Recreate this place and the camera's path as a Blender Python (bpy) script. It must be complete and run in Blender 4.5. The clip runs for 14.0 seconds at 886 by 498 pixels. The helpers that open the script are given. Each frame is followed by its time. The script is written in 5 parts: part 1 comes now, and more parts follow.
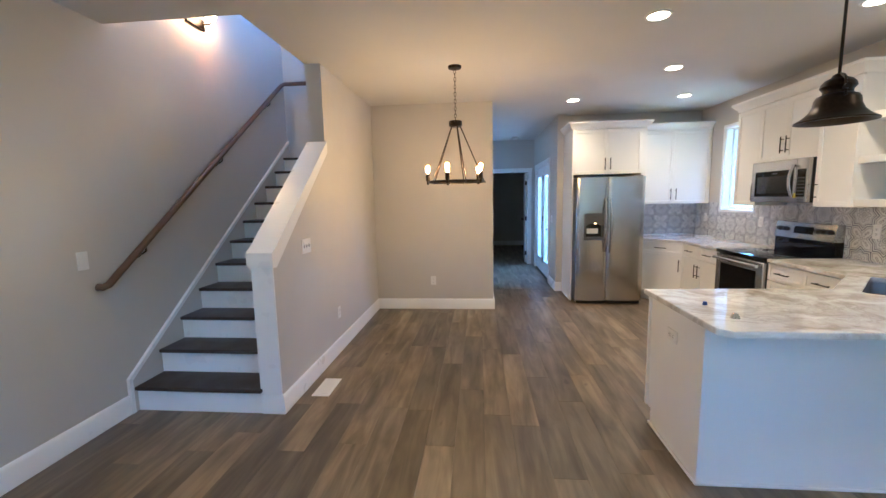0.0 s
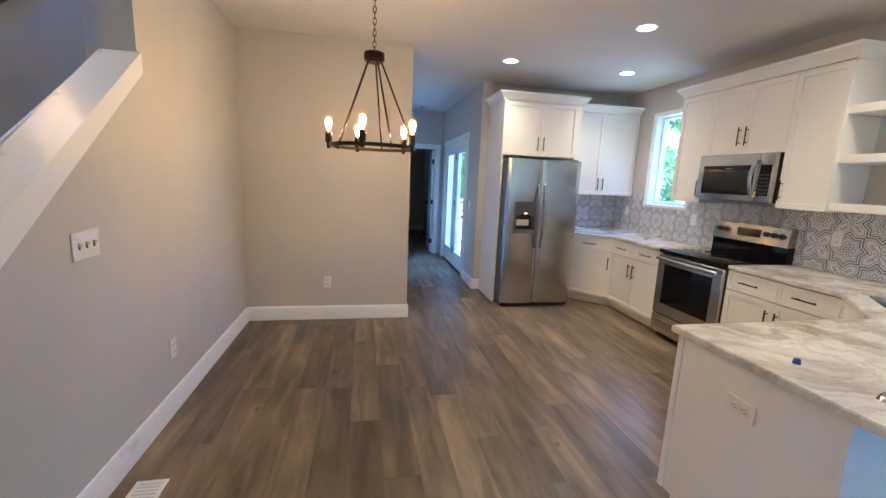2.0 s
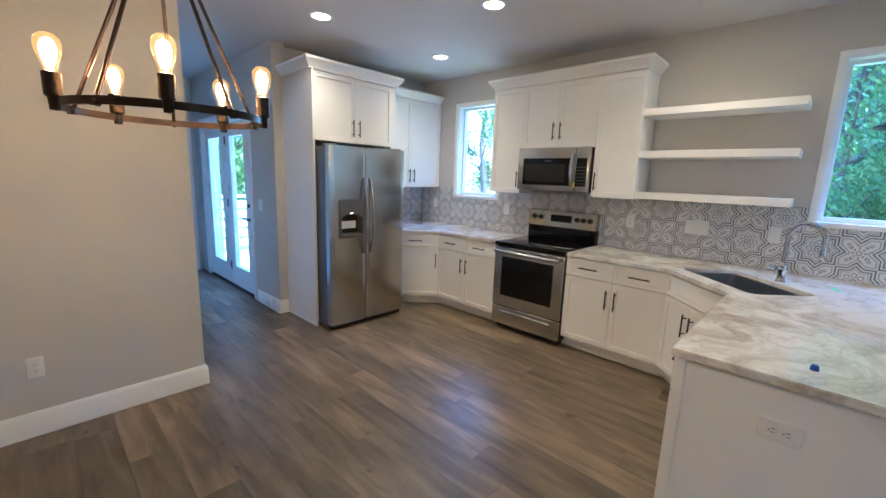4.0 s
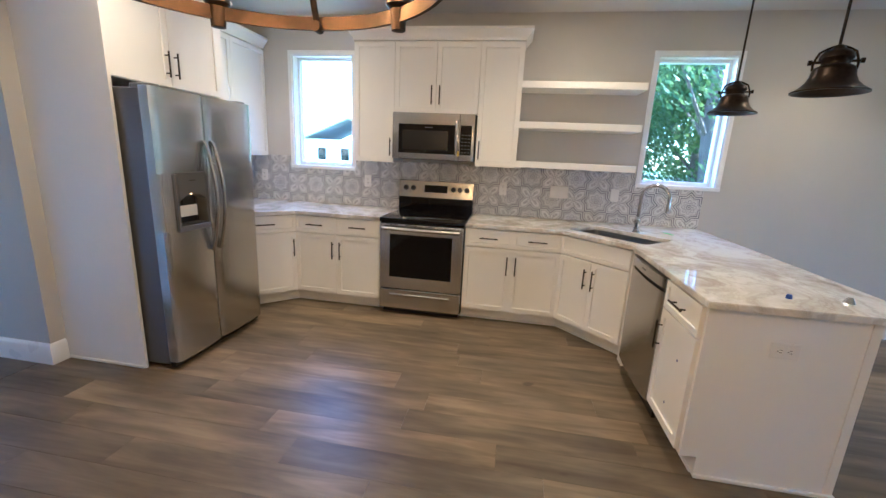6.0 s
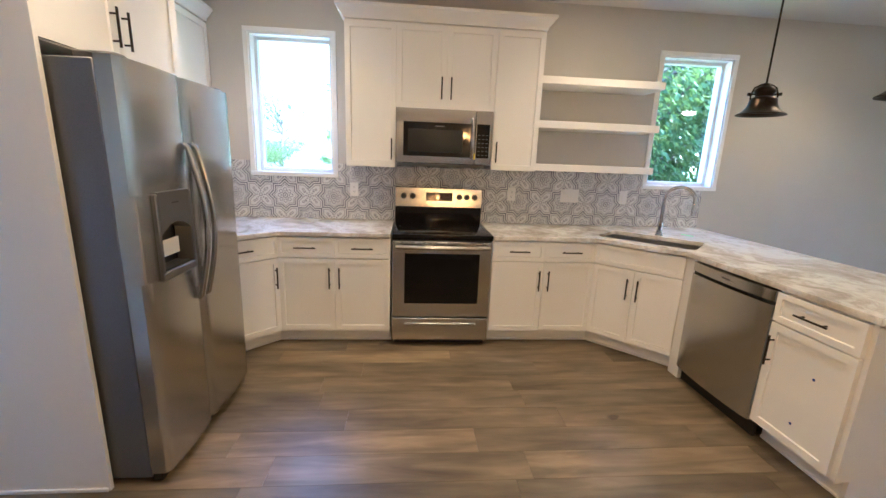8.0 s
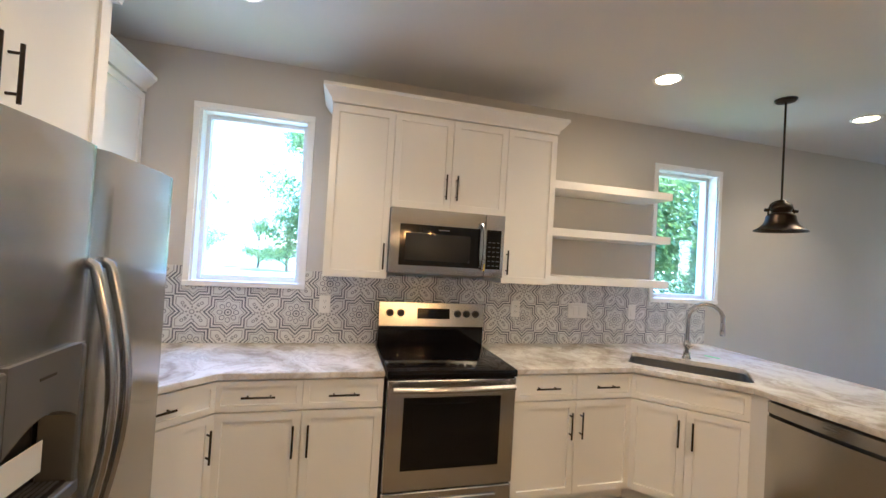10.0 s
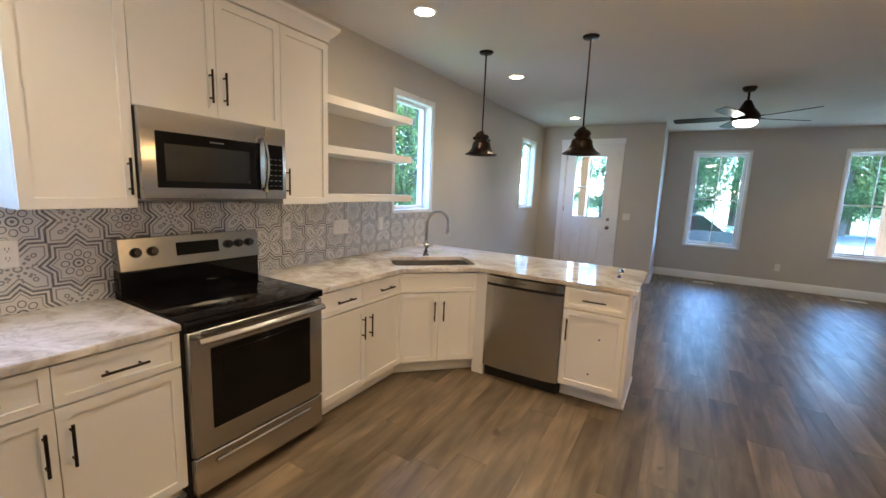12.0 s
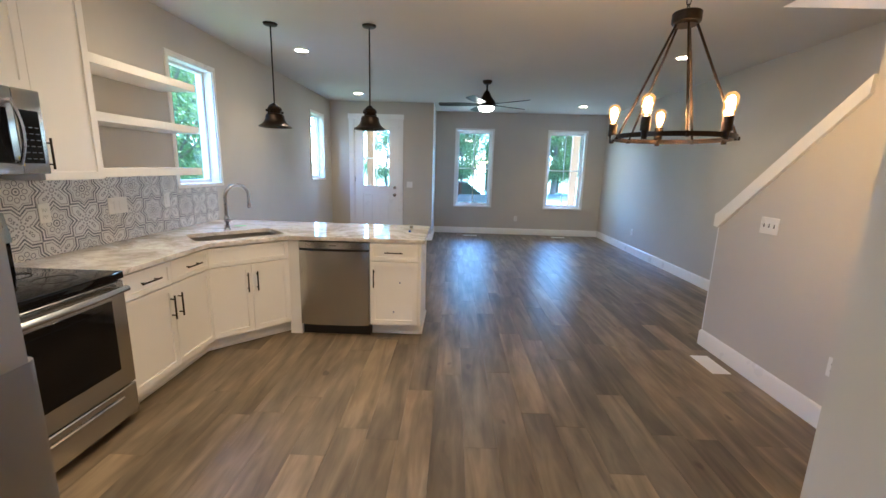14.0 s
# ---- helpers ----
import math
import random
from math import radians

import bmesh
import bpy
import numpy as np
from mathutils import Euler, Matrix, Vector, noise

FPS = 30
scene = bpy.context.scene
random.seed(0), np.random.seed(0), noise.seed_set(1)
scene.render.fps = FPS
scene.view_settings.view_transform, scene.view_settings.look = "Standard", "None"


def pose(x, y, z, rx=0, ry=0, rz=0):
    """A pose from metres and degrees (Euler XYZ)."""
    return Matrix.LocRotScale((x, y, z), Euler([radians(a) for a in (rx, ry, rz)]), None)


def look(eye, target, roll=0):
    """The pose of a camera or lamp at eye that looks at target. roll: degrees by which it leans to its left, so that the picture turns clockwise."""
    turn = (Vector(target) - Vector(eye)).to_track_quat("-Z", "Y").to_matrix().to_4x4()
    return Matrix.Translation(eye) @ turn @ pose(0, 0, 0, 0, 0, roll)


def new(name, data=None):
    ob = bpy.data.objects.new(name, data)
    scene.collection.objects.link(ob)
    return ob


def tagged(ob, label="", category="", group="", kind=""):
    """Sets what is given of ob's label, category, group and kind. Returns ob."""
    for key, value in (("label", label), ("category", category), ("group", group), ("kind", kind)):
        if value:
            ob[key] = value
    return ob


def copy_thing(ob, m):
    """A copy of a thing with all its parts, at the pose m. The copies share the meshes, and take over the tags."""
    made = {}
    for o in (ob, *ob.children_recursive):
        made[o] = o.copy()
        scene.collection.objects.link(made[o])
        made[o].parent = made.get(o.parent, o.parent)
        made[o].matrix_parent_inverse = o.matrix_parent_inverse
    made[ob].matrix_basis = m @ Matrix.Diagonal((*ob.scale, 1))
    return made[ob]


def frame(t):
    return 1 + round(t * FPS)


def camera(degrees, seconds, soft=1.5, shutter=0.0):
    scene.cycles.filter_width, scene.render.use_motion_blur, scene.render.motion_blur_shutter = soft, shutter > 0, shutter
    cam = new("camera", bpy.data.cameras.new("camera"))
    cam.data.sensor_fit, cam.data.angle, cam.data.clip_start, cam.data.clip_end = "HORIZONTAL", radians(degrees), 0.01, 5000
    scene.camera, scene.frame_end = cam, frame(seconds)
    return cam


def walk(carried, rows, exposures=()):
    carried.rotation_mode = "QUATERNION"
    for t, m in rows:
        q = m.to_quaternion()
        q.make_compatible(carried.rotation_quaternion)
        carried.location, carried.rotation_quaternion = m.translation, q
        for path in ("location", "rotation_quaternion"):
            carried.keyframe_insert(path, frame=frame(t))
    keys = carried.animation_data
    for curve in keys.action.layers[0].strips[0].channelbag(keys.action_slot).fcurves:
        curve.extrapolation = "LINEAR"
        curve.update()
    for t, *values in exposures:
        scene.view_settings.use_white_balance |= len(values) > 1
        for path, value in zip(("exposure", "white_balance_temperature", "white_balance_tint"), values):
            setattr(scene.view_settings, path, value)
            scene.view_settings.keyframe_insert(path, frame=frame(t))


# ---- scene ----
cam = camera(95.9, 14.0)
ROWS = [
    (0, (0.051, 0.029, 1.499), (-0.13, 2.005, 1.247), -1.2),
    (0.5, (-0.058, 0.365, 1.488), (0.257, 2.313, 1.164), -0.6),
    (1, (-0.14, 0.683, 1.484), (0.243, 2.608, 1.101), -0.0),
    (1.5, (-0.153, 0.949, 1.48), (0.2, 2.893, 1.174), 1.7),
    (2, (-0.213, 1.25, 1.473), (0.174, 3.182, 1.127), 2.5),
    (2.5, (-0.308, 1.548, 1.508), (0.256, 3.448, 1.238), 0.6),
    (3, (-0.318, 1.828, 1.498), (0.511, 3.629, 1.239), 1.6),
    (3.5, (-0.366, 2.085, 1.523), (0.709, 3.743, 1.22), 2.1),
    (4, (-0.519, 2.358, 1.489), (0.907, 3.715, 1.134), 2.0),
    (6.5, (-0.646, 3.871, 1.427), (1.296, 4.058, 0.987), 2.9),
    (7, (-0.538, 4.156, 1.426), (1.416, 4.242, 1.006), 2.9),
    (9.5, (0.378, 4.899, 1.45), (2.263, 4.305, 1.146), 3.0),
    (10, (0.564, 4.981, 1.512), (2.499, 4.476, 1.548), 3.4),
    (10.5, (0.738, 5.035, 1.508), (2.632, 4.394, 1.561), 2.8),
    (11, (0.869, 5.141, 1.494), (2.542, 4.052, 1.365), 2.7),
    (11.5, (0.939, 5.343, 1.491), (2.299, 3.89, 1.289), 0.5),
    (12, (0.934, 5.53, 1.491), (1.944, 3.83, 1.193), 2.3),
    (12.5, (0.915, 5.676, 1.475), (1.486, 3.799, 1.086), 1.7),
    (13, (0.905, 5.847, 1.485), (1.15, 3.891, 1.151), 0.9),
    (13.5, (0.905, 5.912, 1.482), (1.029, 3.947, 1.132), 1.0),
    (14, (0.901, 5.996, 1.478), (0.943, 4.036, 1.081), 1.6),
]
walk(cam, [(t, look(eye, target, roll)) for t, eye, target, roll in ROWS],
     exposures=[(0.0, 4.95, 4400, 0), (1.5, 4.84, 4350, 0), (2.8, 4.82, 4250, -1), (4.2, 4.64, 4100, -2), (5.2, 4.72, 4300, 0), (7.0, 4.86, 4400, 1), (9.3, 4.84, 4850, 1), (10.5, 4.66, 4550, 0), (11.7, 4.56, 4700, 0), (12.5, 4.74, 5050, 1), (13.5, 4.84, 4650, 0), (14.0, 4.82, 4600, 0)])

# ---- world and sun ----
SUN_ELEV, SUN_ROT = 60.0, 190.0
world = bpy.data.worlds.new("world")
scene.world = world
world.use_nodes = True
wn = world.node_tree.nodes
sky = wn.new("ShaderNodeTexSky")
sky.sky_type = "NISHITA"
sky.sun_disc = False
sky.sun_elevation, sky.sun_rotation = radians(SUN_ELEV), radians(SUN_ROT)
sky.air_density, sky.dust_density, sky.ozone_density = 1.0, 0.4, 4.5
wn["Background"].inputs["Strength"].default_value = 0.15
world.node_tree.links.new(sky.outputs["Color"], wn["Background"].inputs["Color"])
sun = new("sun", bpy.data.lights.new("sun", "SUN"))
sun.data.energy, sun.data.angle, sun.data.color = 2.4, radians(0.6), (1.0, 0.95, 0.87)
_az, _el = radians(SUN_ROT), radians(SUN_ELEV)
sun.matrix_world = look((30 * math.sin(_az) * math.cos(_el), 30 * math.cos(_az) * math.cos(_el), 30 * math.sin(_el)), (0, 0, 0))
CAN_POWER, BULB_POWER = 3.0, 17.0


# ---- materials ----
def lin(h):
    c = [int(h[i:i + 2], 16) / 255 for i in (0, 2, 4)]
    return tuple(x / 12.92 if x <= 0.04045 else ((x + 0.055) / 1.055) ** 2.4 for x in c)


def nodemat(name):
    m = bpy.data.materials.new(name)
    m.use_nodes = True
    return m, m.node_tree.nodes, m.node_tree.links, m.node_tree.nodes["Principled BSDF"]


def mixcol(n, l, fac, a, b, mode="MIX"):
    x = n.new("ShaderNodeMix")
    x.data_type, x.blend_type = "RGBA", mode
    for sock, v in ((x.inputs[0], fac), (x.inputs[6], a), (x.inputs[7], b)):
        if isinstance(v, (int, float)):
            sock.default_value = v
        elif isinstance(v, tuple):
            sock.default_value = (*v[:3], 1)
        else:
            l.new(v, sock)
    return x.outputs[2]


def math_node(n, l, op, a, b=0.0, c=0.0):
    x = n.new("ShaderNodeMath")
    x.operation = op
    for sock, v in zip(x.inputs, (a, b, c)):
        if isinstance(v, (int, float)):
            sock.default_value = v
        else:
            l.new(v, sock)
    return x.outputs[0]


def noise_tex(n, l, scale, detail=3.0, stretch=(1, 1, 1), vec=None, rough=0.55, distort=0.0):
    if vec is None:
        vec = n.new("ShaderNodeTexCoord").outputs["Object"]
    mp = n.new("ShaderNodeMapping")
    mp.inputs["Scale"].default_value = stretch
    l.new(vec, mp.inputs["Vector"])
    t = n.new("ShaderNodeTexNoise")
    t.inputs["Scale"].default_value, t.inputs["Detail"].default_value = scale, detail
    t.inputs["Roughness"].default_value, t.inputs["Distortion"].default_value = rough, distort
    l.new(mp.outputs[0], t.inputs["Vector"])
    return t.outputs["Fac"]


def ramp(n, l, fac, *stops):
    r = n.new("ShaderNodeValToRGB")
    while len(r.color_ramp.elements) < len(stops):
        r.color_ramp.elements.new(0.5)
    for e, (p, c) in zip(r.color_ramp.elements, stops):
        e.position = p
        e.color = (*(c if isinstance(c, tuple) else (c, c, c)), 1)
    l.new(fac, r.inputs[0])
    return r.outputs[0]


def bump(n, l, bsdf, height, strength, dist=0.002):
    b = n.new("ShaderNodeBump")
    b.inputs["Strength"].default_value, b.inputs["Distance"].default_value = strength, dist
    l.new(height, b.inputs["Height"])
    l.new(b.outputs[0], bsdf.inputs["Normal"])


def painted(name, col, rough=0.5, var=0.06, grain=180.0, strength=0.15, spec=0.5, scale=1.2):
    """Paint with a faint roller grain and large soft unevenness."""
    m, n, l, p = nodemat(name)
    big = noise_tex(n, l, scale, 3.0)
    fine = noise_tex(n, l, grain, 2.0)
    c = ramp(n, l, big, (0.3, tuple(x * (1 - var) for x in col)), (0.7, tuple(min(1, x * (1 + var)) for x in col)))
    l.new(c, p.inputs["Base Color"])
    r = ramp(n, l, noise_tex(n, l, 6.0, 2.0), (0.3, max(0.02, rough - 0.06)), (0.7, min(1, rough + 0.06)))
    l.new(r, p.inputs["Roughness"])
    p.inputs["Specular IOR Level"].default_value = spec
    bump(n, l, p, fine, strength)
    return m


def metal(name, col, rough=0.3, stretch=(1, 1, 1), scale=60.0, var=0.12, metallic=1.0, aniso=0.0):
    m, n, l, p = nodemat(name)
    p.inputs["Metallic"].default_value = metallic
    g = noise_tex(n, l, scale, 3.0, stretch)
    c = ramp(n, l, g, (0.25, tuple(x * (1 - var) for x in col)), (0.75, tuple(min(1, x * (1 + var)) for x in col)))
    l.new(c, p.inputs["Base Color"])
    blot = noise_tex(n, l, 3.0, 3.0)
    r = math_node(n, l, "MULTIPLY_ADD", g, 0.05, rough - 0.025)
    r = math_node(n, l, "MULTIPLY_ADD", blot, 0.05, math_node(n, l, "SUBTRACT", r, 0.025))
    l.new(r, p.inputs["Roughness"])
    if aniso:
        p.inputs["Anisotropic"].default_value = aniso
        tg = n.new("ShaderNodeTangent")
        tg.direction_type, tg.axis = "RADIAL", "Z"
        l.new(tg.outputs[0], p.inputs["Tangent"])
    bump(n, l, p, g, 0.02, 0.0005)
    return m


def emitter(name, col, strength):
    m, n, l, p = nodemat(name)
    p.inputs["Base Color"].default_value = (*col, 1)
    p.inputs["Emission Color"].default_value = (*col, 1)
    p.inputs["Emission Strength"].default_value = strength
    return m


def glassmat(name, col=(1, 1, 1), glow=0.0):
    """Thin clear glass: clear with a Fresnel gloss. glow adds orange emission, a halo put into the glass."""
    m, n, l, p = nodemat(name)
    n.remove(p)
    out = n["Material Output"]
    tr = n.new("ShaderNodeBsdfTransparent")
    tr.inputs["Color"].default_value = (*col, 1)
    gl = n.new("ShaderNodeBsdfGlossy")
    gl.inputs["Roughness"].default_value = 0.02
    fr = n.new("ShaderNodeLayerWeight")
    fr.inputs["Blend"].default_value = 0.5
    f5 = math_node(n, l, "MULTIPLY_ADD", math_node(n, l, "POWER", fr.outputs["Facing"], 5.0), 0.7, 0.035)
    mx = n.new("ShaderNodeMixShader")
    l.new(f5, mx.inputs[0])
    l.new(tr.outputs[0], mx.inputs[1])
    l.new(gl.outputs[0], mx.inputs[2])
    if glow:
        em = n.new("ShaderNodeEmission")
        em.inputs["Color"].default_value, em.inputs["Strength"].default_value = (1.0, 0.42, 0.10, 1), glow
        ad = n.new("ShaderNodeAddShader")
        l.new(mx.outputs[0], ad.inputs[0])
        l.new(em.outputs[0], ad.inputs[1])
        mx = ad
    l.new(mx.outputs[0], out.inputs["Surface"])
    return m


def plank_material():
    m, n, l, p = nodemat("vinyl_plank")
    info = n.new("ShaderNodeObjectInfo")
    tc = n.new("ShaderNodeTexCoord")
    off = n.new("ShaderNodeVectorMath")
    off.operation = "MULTIPLY_ADD"
    l.new(info.outputs["Random"], off.inputs[0])
    off.inputs[1].default_value = (37.0, 53.0, 19.0)
    l.new(tc.outputs["Object"], off.inputs[2])
    v = off.outputs[0]
    grain = noise_tex(n, l, 5.0, 4.0, (2.6, 0.32, 1.0), v, 0.55, 0.6)
    fine = noise_tex(n, l, 45.0, 3.0, (5.0, 0.25, 1.0), v, 0.6)
    cloud = noise_tex(n, l, 2.0, 3.0, (2.4, 0.9, 1.0), v)
    base = ramp(n, l, grain, (0.22, (0.088, 0.068, 0.043)), (0.5, (0.186, 0.146, 0.094)), (0.78, (0.308, 0.246, 0.162)))
    tone = ramp(n, l, info.outputs["Random"], (0.0, (0.66, 0.66, 0.67)), (0.35, (0.88, 0.88, 0.88)), (0.7, (1.06, 1.04, 1.0)), (1.0, (1.36, 1.31, 1.23)))
    c = mixcol(n, l, 1.0, base, tone, "MULTIPLY")
    c = mixcol(n, l, 0.75, c, ramp(n, l, cloud, (0.32, 0.48), (0.68, 1.08)), "MULTIPLY")
    c = mixcol(n, l, 0.10, c, ramp(n, l, fine, (0.35, 0.6), (0.6, 1.0)), "MULTIPLY")
    knot = noise_tex(n, l, 5.0, 1.0, (2.0, 0.9, 1.0), v)
    c = mixcol(n, l, ramp(n, l, knot, (0.76, 0.0), (0.82, 0.7)), c, (0.035, 0.025, 0.02))
    l.new(c, p.inputs["Base Color"])
    l.new(ramp(n, l, grain, (0.2, 0.42), (0.8, 0.30)), p.inputs["Roughness"])
    p.inputs["Specular IOR Level"].default_value = 0.5
    bump(n, l, p, fine, 0.07, 0.001)
    return m


def marble_material():
    m, n, l, p = nodemat("marble")
    tc = n.new("ShaderNodeTexCoord").outputs["Object"]
    warp = n.new("ShaderNodeTexNoise")
    warp.inputs["Scale"].default_value, warp.inputs["Detail"].default_value = 1.6, 5.0
    l.new(tc, warp.inputs["Vector"])
    add = n.new("ShaderNodeVectorMath")
    add.operation = "MULTIPLY_ADD"
    l.new(warp.outputs["Color"], add.inputs[0])
    add.inputs[1].default_value = (0.9, 0.9, 0.9)
    l.new(tc, add.inputs[2])
    v = add.outputs[0]
    cloud = noise_tex(n, l, 2.6, 5.0, (1.0, 1.5, 1.0), v, 0.6)
    vein = noise_tex(n, l, 3.2, 7.0, (1.0, 1.4, 1.0), v, 0.62)
    d = math_node(n, l, "ABSOLUTE", math_node(n, l, "SUBTRACT", vein, 0.5))
    thin = ramp(n, l, d, (0.0, 1.0), (0.022, 0.35), (0.06, 0.0))
    c = ramp(n, l, cloud, (0.32, (0.36, 0.32, 0.27)), (0.46, (0.62, 0.59, 0.545)), (0.58, (0.80, 0.79, 0.765)))
    c = mixcol(n, l, math_node(n, l, "MULTIPLY", thin, 0.38), c, (0.30, 0.255, 0.21))
    speck = noise_tex(n, l, 55.0, 3.0)
    c = mixcol(n, l, 0.12, c, ramp(n, l, speck, (0.35, 0.6), (0.6, 1.0)), "MULTIPLY")
    l.new(c, p.inputs["Base Color"])
    p.inputs["Roughness"].default_value = 0.07
    p.inputs["Coat Weight"].default_value = 0.2
    return m


def tile_material():
    """Cement tile print in a checkerboard: eight-pointed stars with a flower, and small blossoms between them. Object space, y and z in the wall's plane."""
    m, n, l, p = nodemat("cement_tile")
    tc = n.new("ShaderNodeTexCoord").outputs["Object"]
    sp = n.new("ShaderNodeSeparateXYZ")
    l.new(tc, sp.inputs[0])

    def mm(op, a, b=0.0, c=0.0):
        return math_node(n, l, op, a, b, c)
    u, v = mm("MULTIPLY", sp.outputs["Y"], 1 / TILE), mm("MULTIPLY", sp.outputs["Z"], 1 / TILE)
    a, b = mm("MULTIPLY", mm("ADD", u, v), 0.5), mm("MULTIPLY", mm("SUBTRACT", u, v), 0.5)

    def cell(shift):
        da = mm("SUBTRACT", mm("FRACT", mm("ADD", a, shift)), 0.5)
        db = mm("SUBTRACT", mm("FRACT", mm("ADD", b, shift)), 0.5)
        du, dv = mm("ADD", da, db), mm("SUBTRACT", da, db)
        r = mm("SQRT", mm("ADD", mm("MULTIPLY", du, du), mm("MULTIPLY", dv, dv)))
        return du, dv, r, mm("ARCTAN2", dv, du)

    def band(val, lo, hi):
        return mm("MULTIPLY", mm("GREATER_THAN", val, lo), mm("LESS_THAN", val, hi))

    def petals(r, ang, count, at, turn=0.0):
        k = 2 * math.pi / count
        f = mm("SUBTRACT", mm("MULTIPLY", mm("FRACT", mm("ADD", mm("DIVIDE", ang, k), 10.5 + turn)), k), k / 2)
        x = mm("SUBTRACT", mm("MULTIPLY", r, mm("COSINE", f)), at)
        y = mm("MULTIPLY", r, mm("SINE", f))
        return mm("SQRT", mm("ADD", mm("MULTIPLY", x, x), mm("MULTIPLY", mm("MULTIPLY", y, y), 1.3)))

    def either(*vs):
        o = vs[0]
        for w in vs[1:]:
            o = mm("MAXIMUM", o, w)
        return o
    du, dv, r, ang = cell(0.5)
    ax, ay = mm("ABSOLUTE", du), mm("ABSOLUTE", dv)
    dia = mm("MULTIPLY", mm("ADD", ax, ay), 0.7071)
    star = mm("MINIMUM", mm("MAXIMUM", ax, ay), dia)
    eu, ev, er, eang = cell(0.0)
    dark = either(band(star, 0.452, 0.496), band(star, 0.368, 0.408), band(petals(r, ang, 8, 0.235), 0.062, 0.084), band(r, 0.078, 0.112), band(r, 0.0, 0.035))
    soft = either(band(star, 0.316, 0.334), band(star, 0.545, 0.572), band(petals(er, eang, 8, 0.245, 0.25), 0.0, 0.026), band(petals(er, eang, 8, 0.15), 0.0, 0.034), band(er, 0.045, 0.080),
                  band(petals(er, eang, 4, 0.37, 0.5), 0.026, 0.058), band(petals(er, eang, 8, 0.30, 0.25), 0.0, 0.024), band(petals(er, eang, 4, 0.255, 0.5), 0.0, 0.036))
    inner = band(star, 0.0, 0.36)
    c = mixcol(n, l, mm("MULTIPLY", inner, 0.16), (0.66, 0.655, 0.645), (0.42, 0.44, 0.48))
    c = mixcol(n, l, mm("MULTIPLY", soft, 0.85), c, (0.20, 0.20, 0.205))
    c = mixcol(n, l, mm("MULTIPLY", dark, 0.95), c, (0.115, 0.12, 0.15))
    worn = noise_tex(n, l, 30.0, 4.0)
    c = mixcol(n, l, ramp(n, l, worn, (0.45, 0.0), (0.78, 0.28)), c, (0.62, 0.61, 0.59))
    info = n.new("ShaderNodeObjectInfo")
    c = mixcol(n, l, 1.0, c, ramp(n, l, info.outputs["Random"], (0.0, 0.93), (1.0, 1.05)), "MULTIPLY")
    l.new(c, p.inputs["Base Color"])
    l.new(ramp(n, l, worn, (0.3, 0.32), (0.7, 0.48)), p.inputs["Roughness"])
    bump(n, l, p, worn, 0.05, 0.001)
    return m


TILE = 0.2042
M = {}
M["wall"] = painted("wall_paint", (0.555, 0.53, 0.487), 0.62, 0.03, 260.0, 0.10, 0.3)
M["ceiling"] = painted("ceiling_paint", (0.68, 0.665, 0.64), 0.85, 0.02, 120.0, 0.15, 0.2)
M["trim"] = painted("trim_paint", (0.84, 0.84, 0.83), 0.32, 0.02, 90.0, 0.04)
M["cabinet"] = painted("cabinet_paint", (0.83, 0.82, 0.79), 0.34, 0.02, 120.0, 0.04)
M["plank"] = plank_material()
M["subfloor"] = painted("joint_dark", (0.02, 0.016, 0.013), 0.8)
M["marble"] = marble_material()
M["tile"] = tile_material()
M["grout"] = painted("grout", (0.55, 0.54, 0.52), 0.9, 0.05, 300.0, 0.3)
M["steel"] = metal("brushed_steel", (0.53, 0.52, 0.50), 0.24, (1.5, 1.5, 220.0), 6.0, 0.03, 1.0, 0.8)
M["steel_h"] = metal("brushed_steel_flat", (0.47, 0.46, 0.445), 0.22, (1.5, 1.5, 220.0), 6.0, 0.03)
M["steel_dark"] = metal("fridge_side", (0.16, 0.16, 0.165), 0.45, (1, 1, 1), 200.0, 0.1, 0.6)
M["chrome"] = metal("chrome", (0.58, 0.58, 0.59), 0.07, (1, 1, 1), 20.0, 0.02)
M["blackglass"] = painted("black_glass", (0.004, 0.004, 0.005), 0.05, 0.0, 50.0, 0.0, 0.3)
M["blackplastic"] = painted("black_plastic", (0.012, 0.012, 0.013), 0.4, 0.05, 300.0, 0.1)
M["display"] = painted("display_panel", (0.005, 0.005, 0.006), 0.08, 0.0, 50.0, 0.0, 0.25)
M["oven_mesh"] = painted("oven_mesh", (0.022, 0.022, 0.023), 0.22, 0.05, 900.0, 0.3, 0.3)
M["key_print"] = painted("key_print", (0.10, 0.10, 0.10), 0.4, 0.0)
M["dispenser"] = painted("dispenser_grey", (0.10, 0.10, 0.105), 0.35, 0.03, 300.0, 0.05)
M["bronze"] = metal("oil_rubbed_bronze", (0.030, 0.021, 0.015), 0.36, (1, 1, 1), 60.0, 0.35, 0.85)
M["black_iron"] = metal("dark_iron", (0.030, 0.026, 0.024), 0.30, (1, 1, 1), 40.0, 0.25, 0.8)
M["handle"] = metal("dark_handle", (0.035, 0.028, 0.024), 0.30, (1, 1, 1), 60.0, 0.2, 0.85)
M["plate"] = painted("outlet_plastic", (0.78, 0.77, 0.74), 0.3, 0.01, 200.0, 0.02)
M["slot"] = painted("outlet_slot", (0.03, 0.03, 0.03), 0.6, 0.0)
M["tread"] = painted("dark_tread", (0.030, 0.023, 0.021), 0.48, 0.10, 60.0, 0.10)
M["rail"] = painted("stained_rail", (0.085, 0.048, 0.028), 0.35, 0.25, 50.0, 0.12)
M["bulb_core"] = emitter("filament_glow", (1.0, 0.50, 0.17), BULB_POWER)
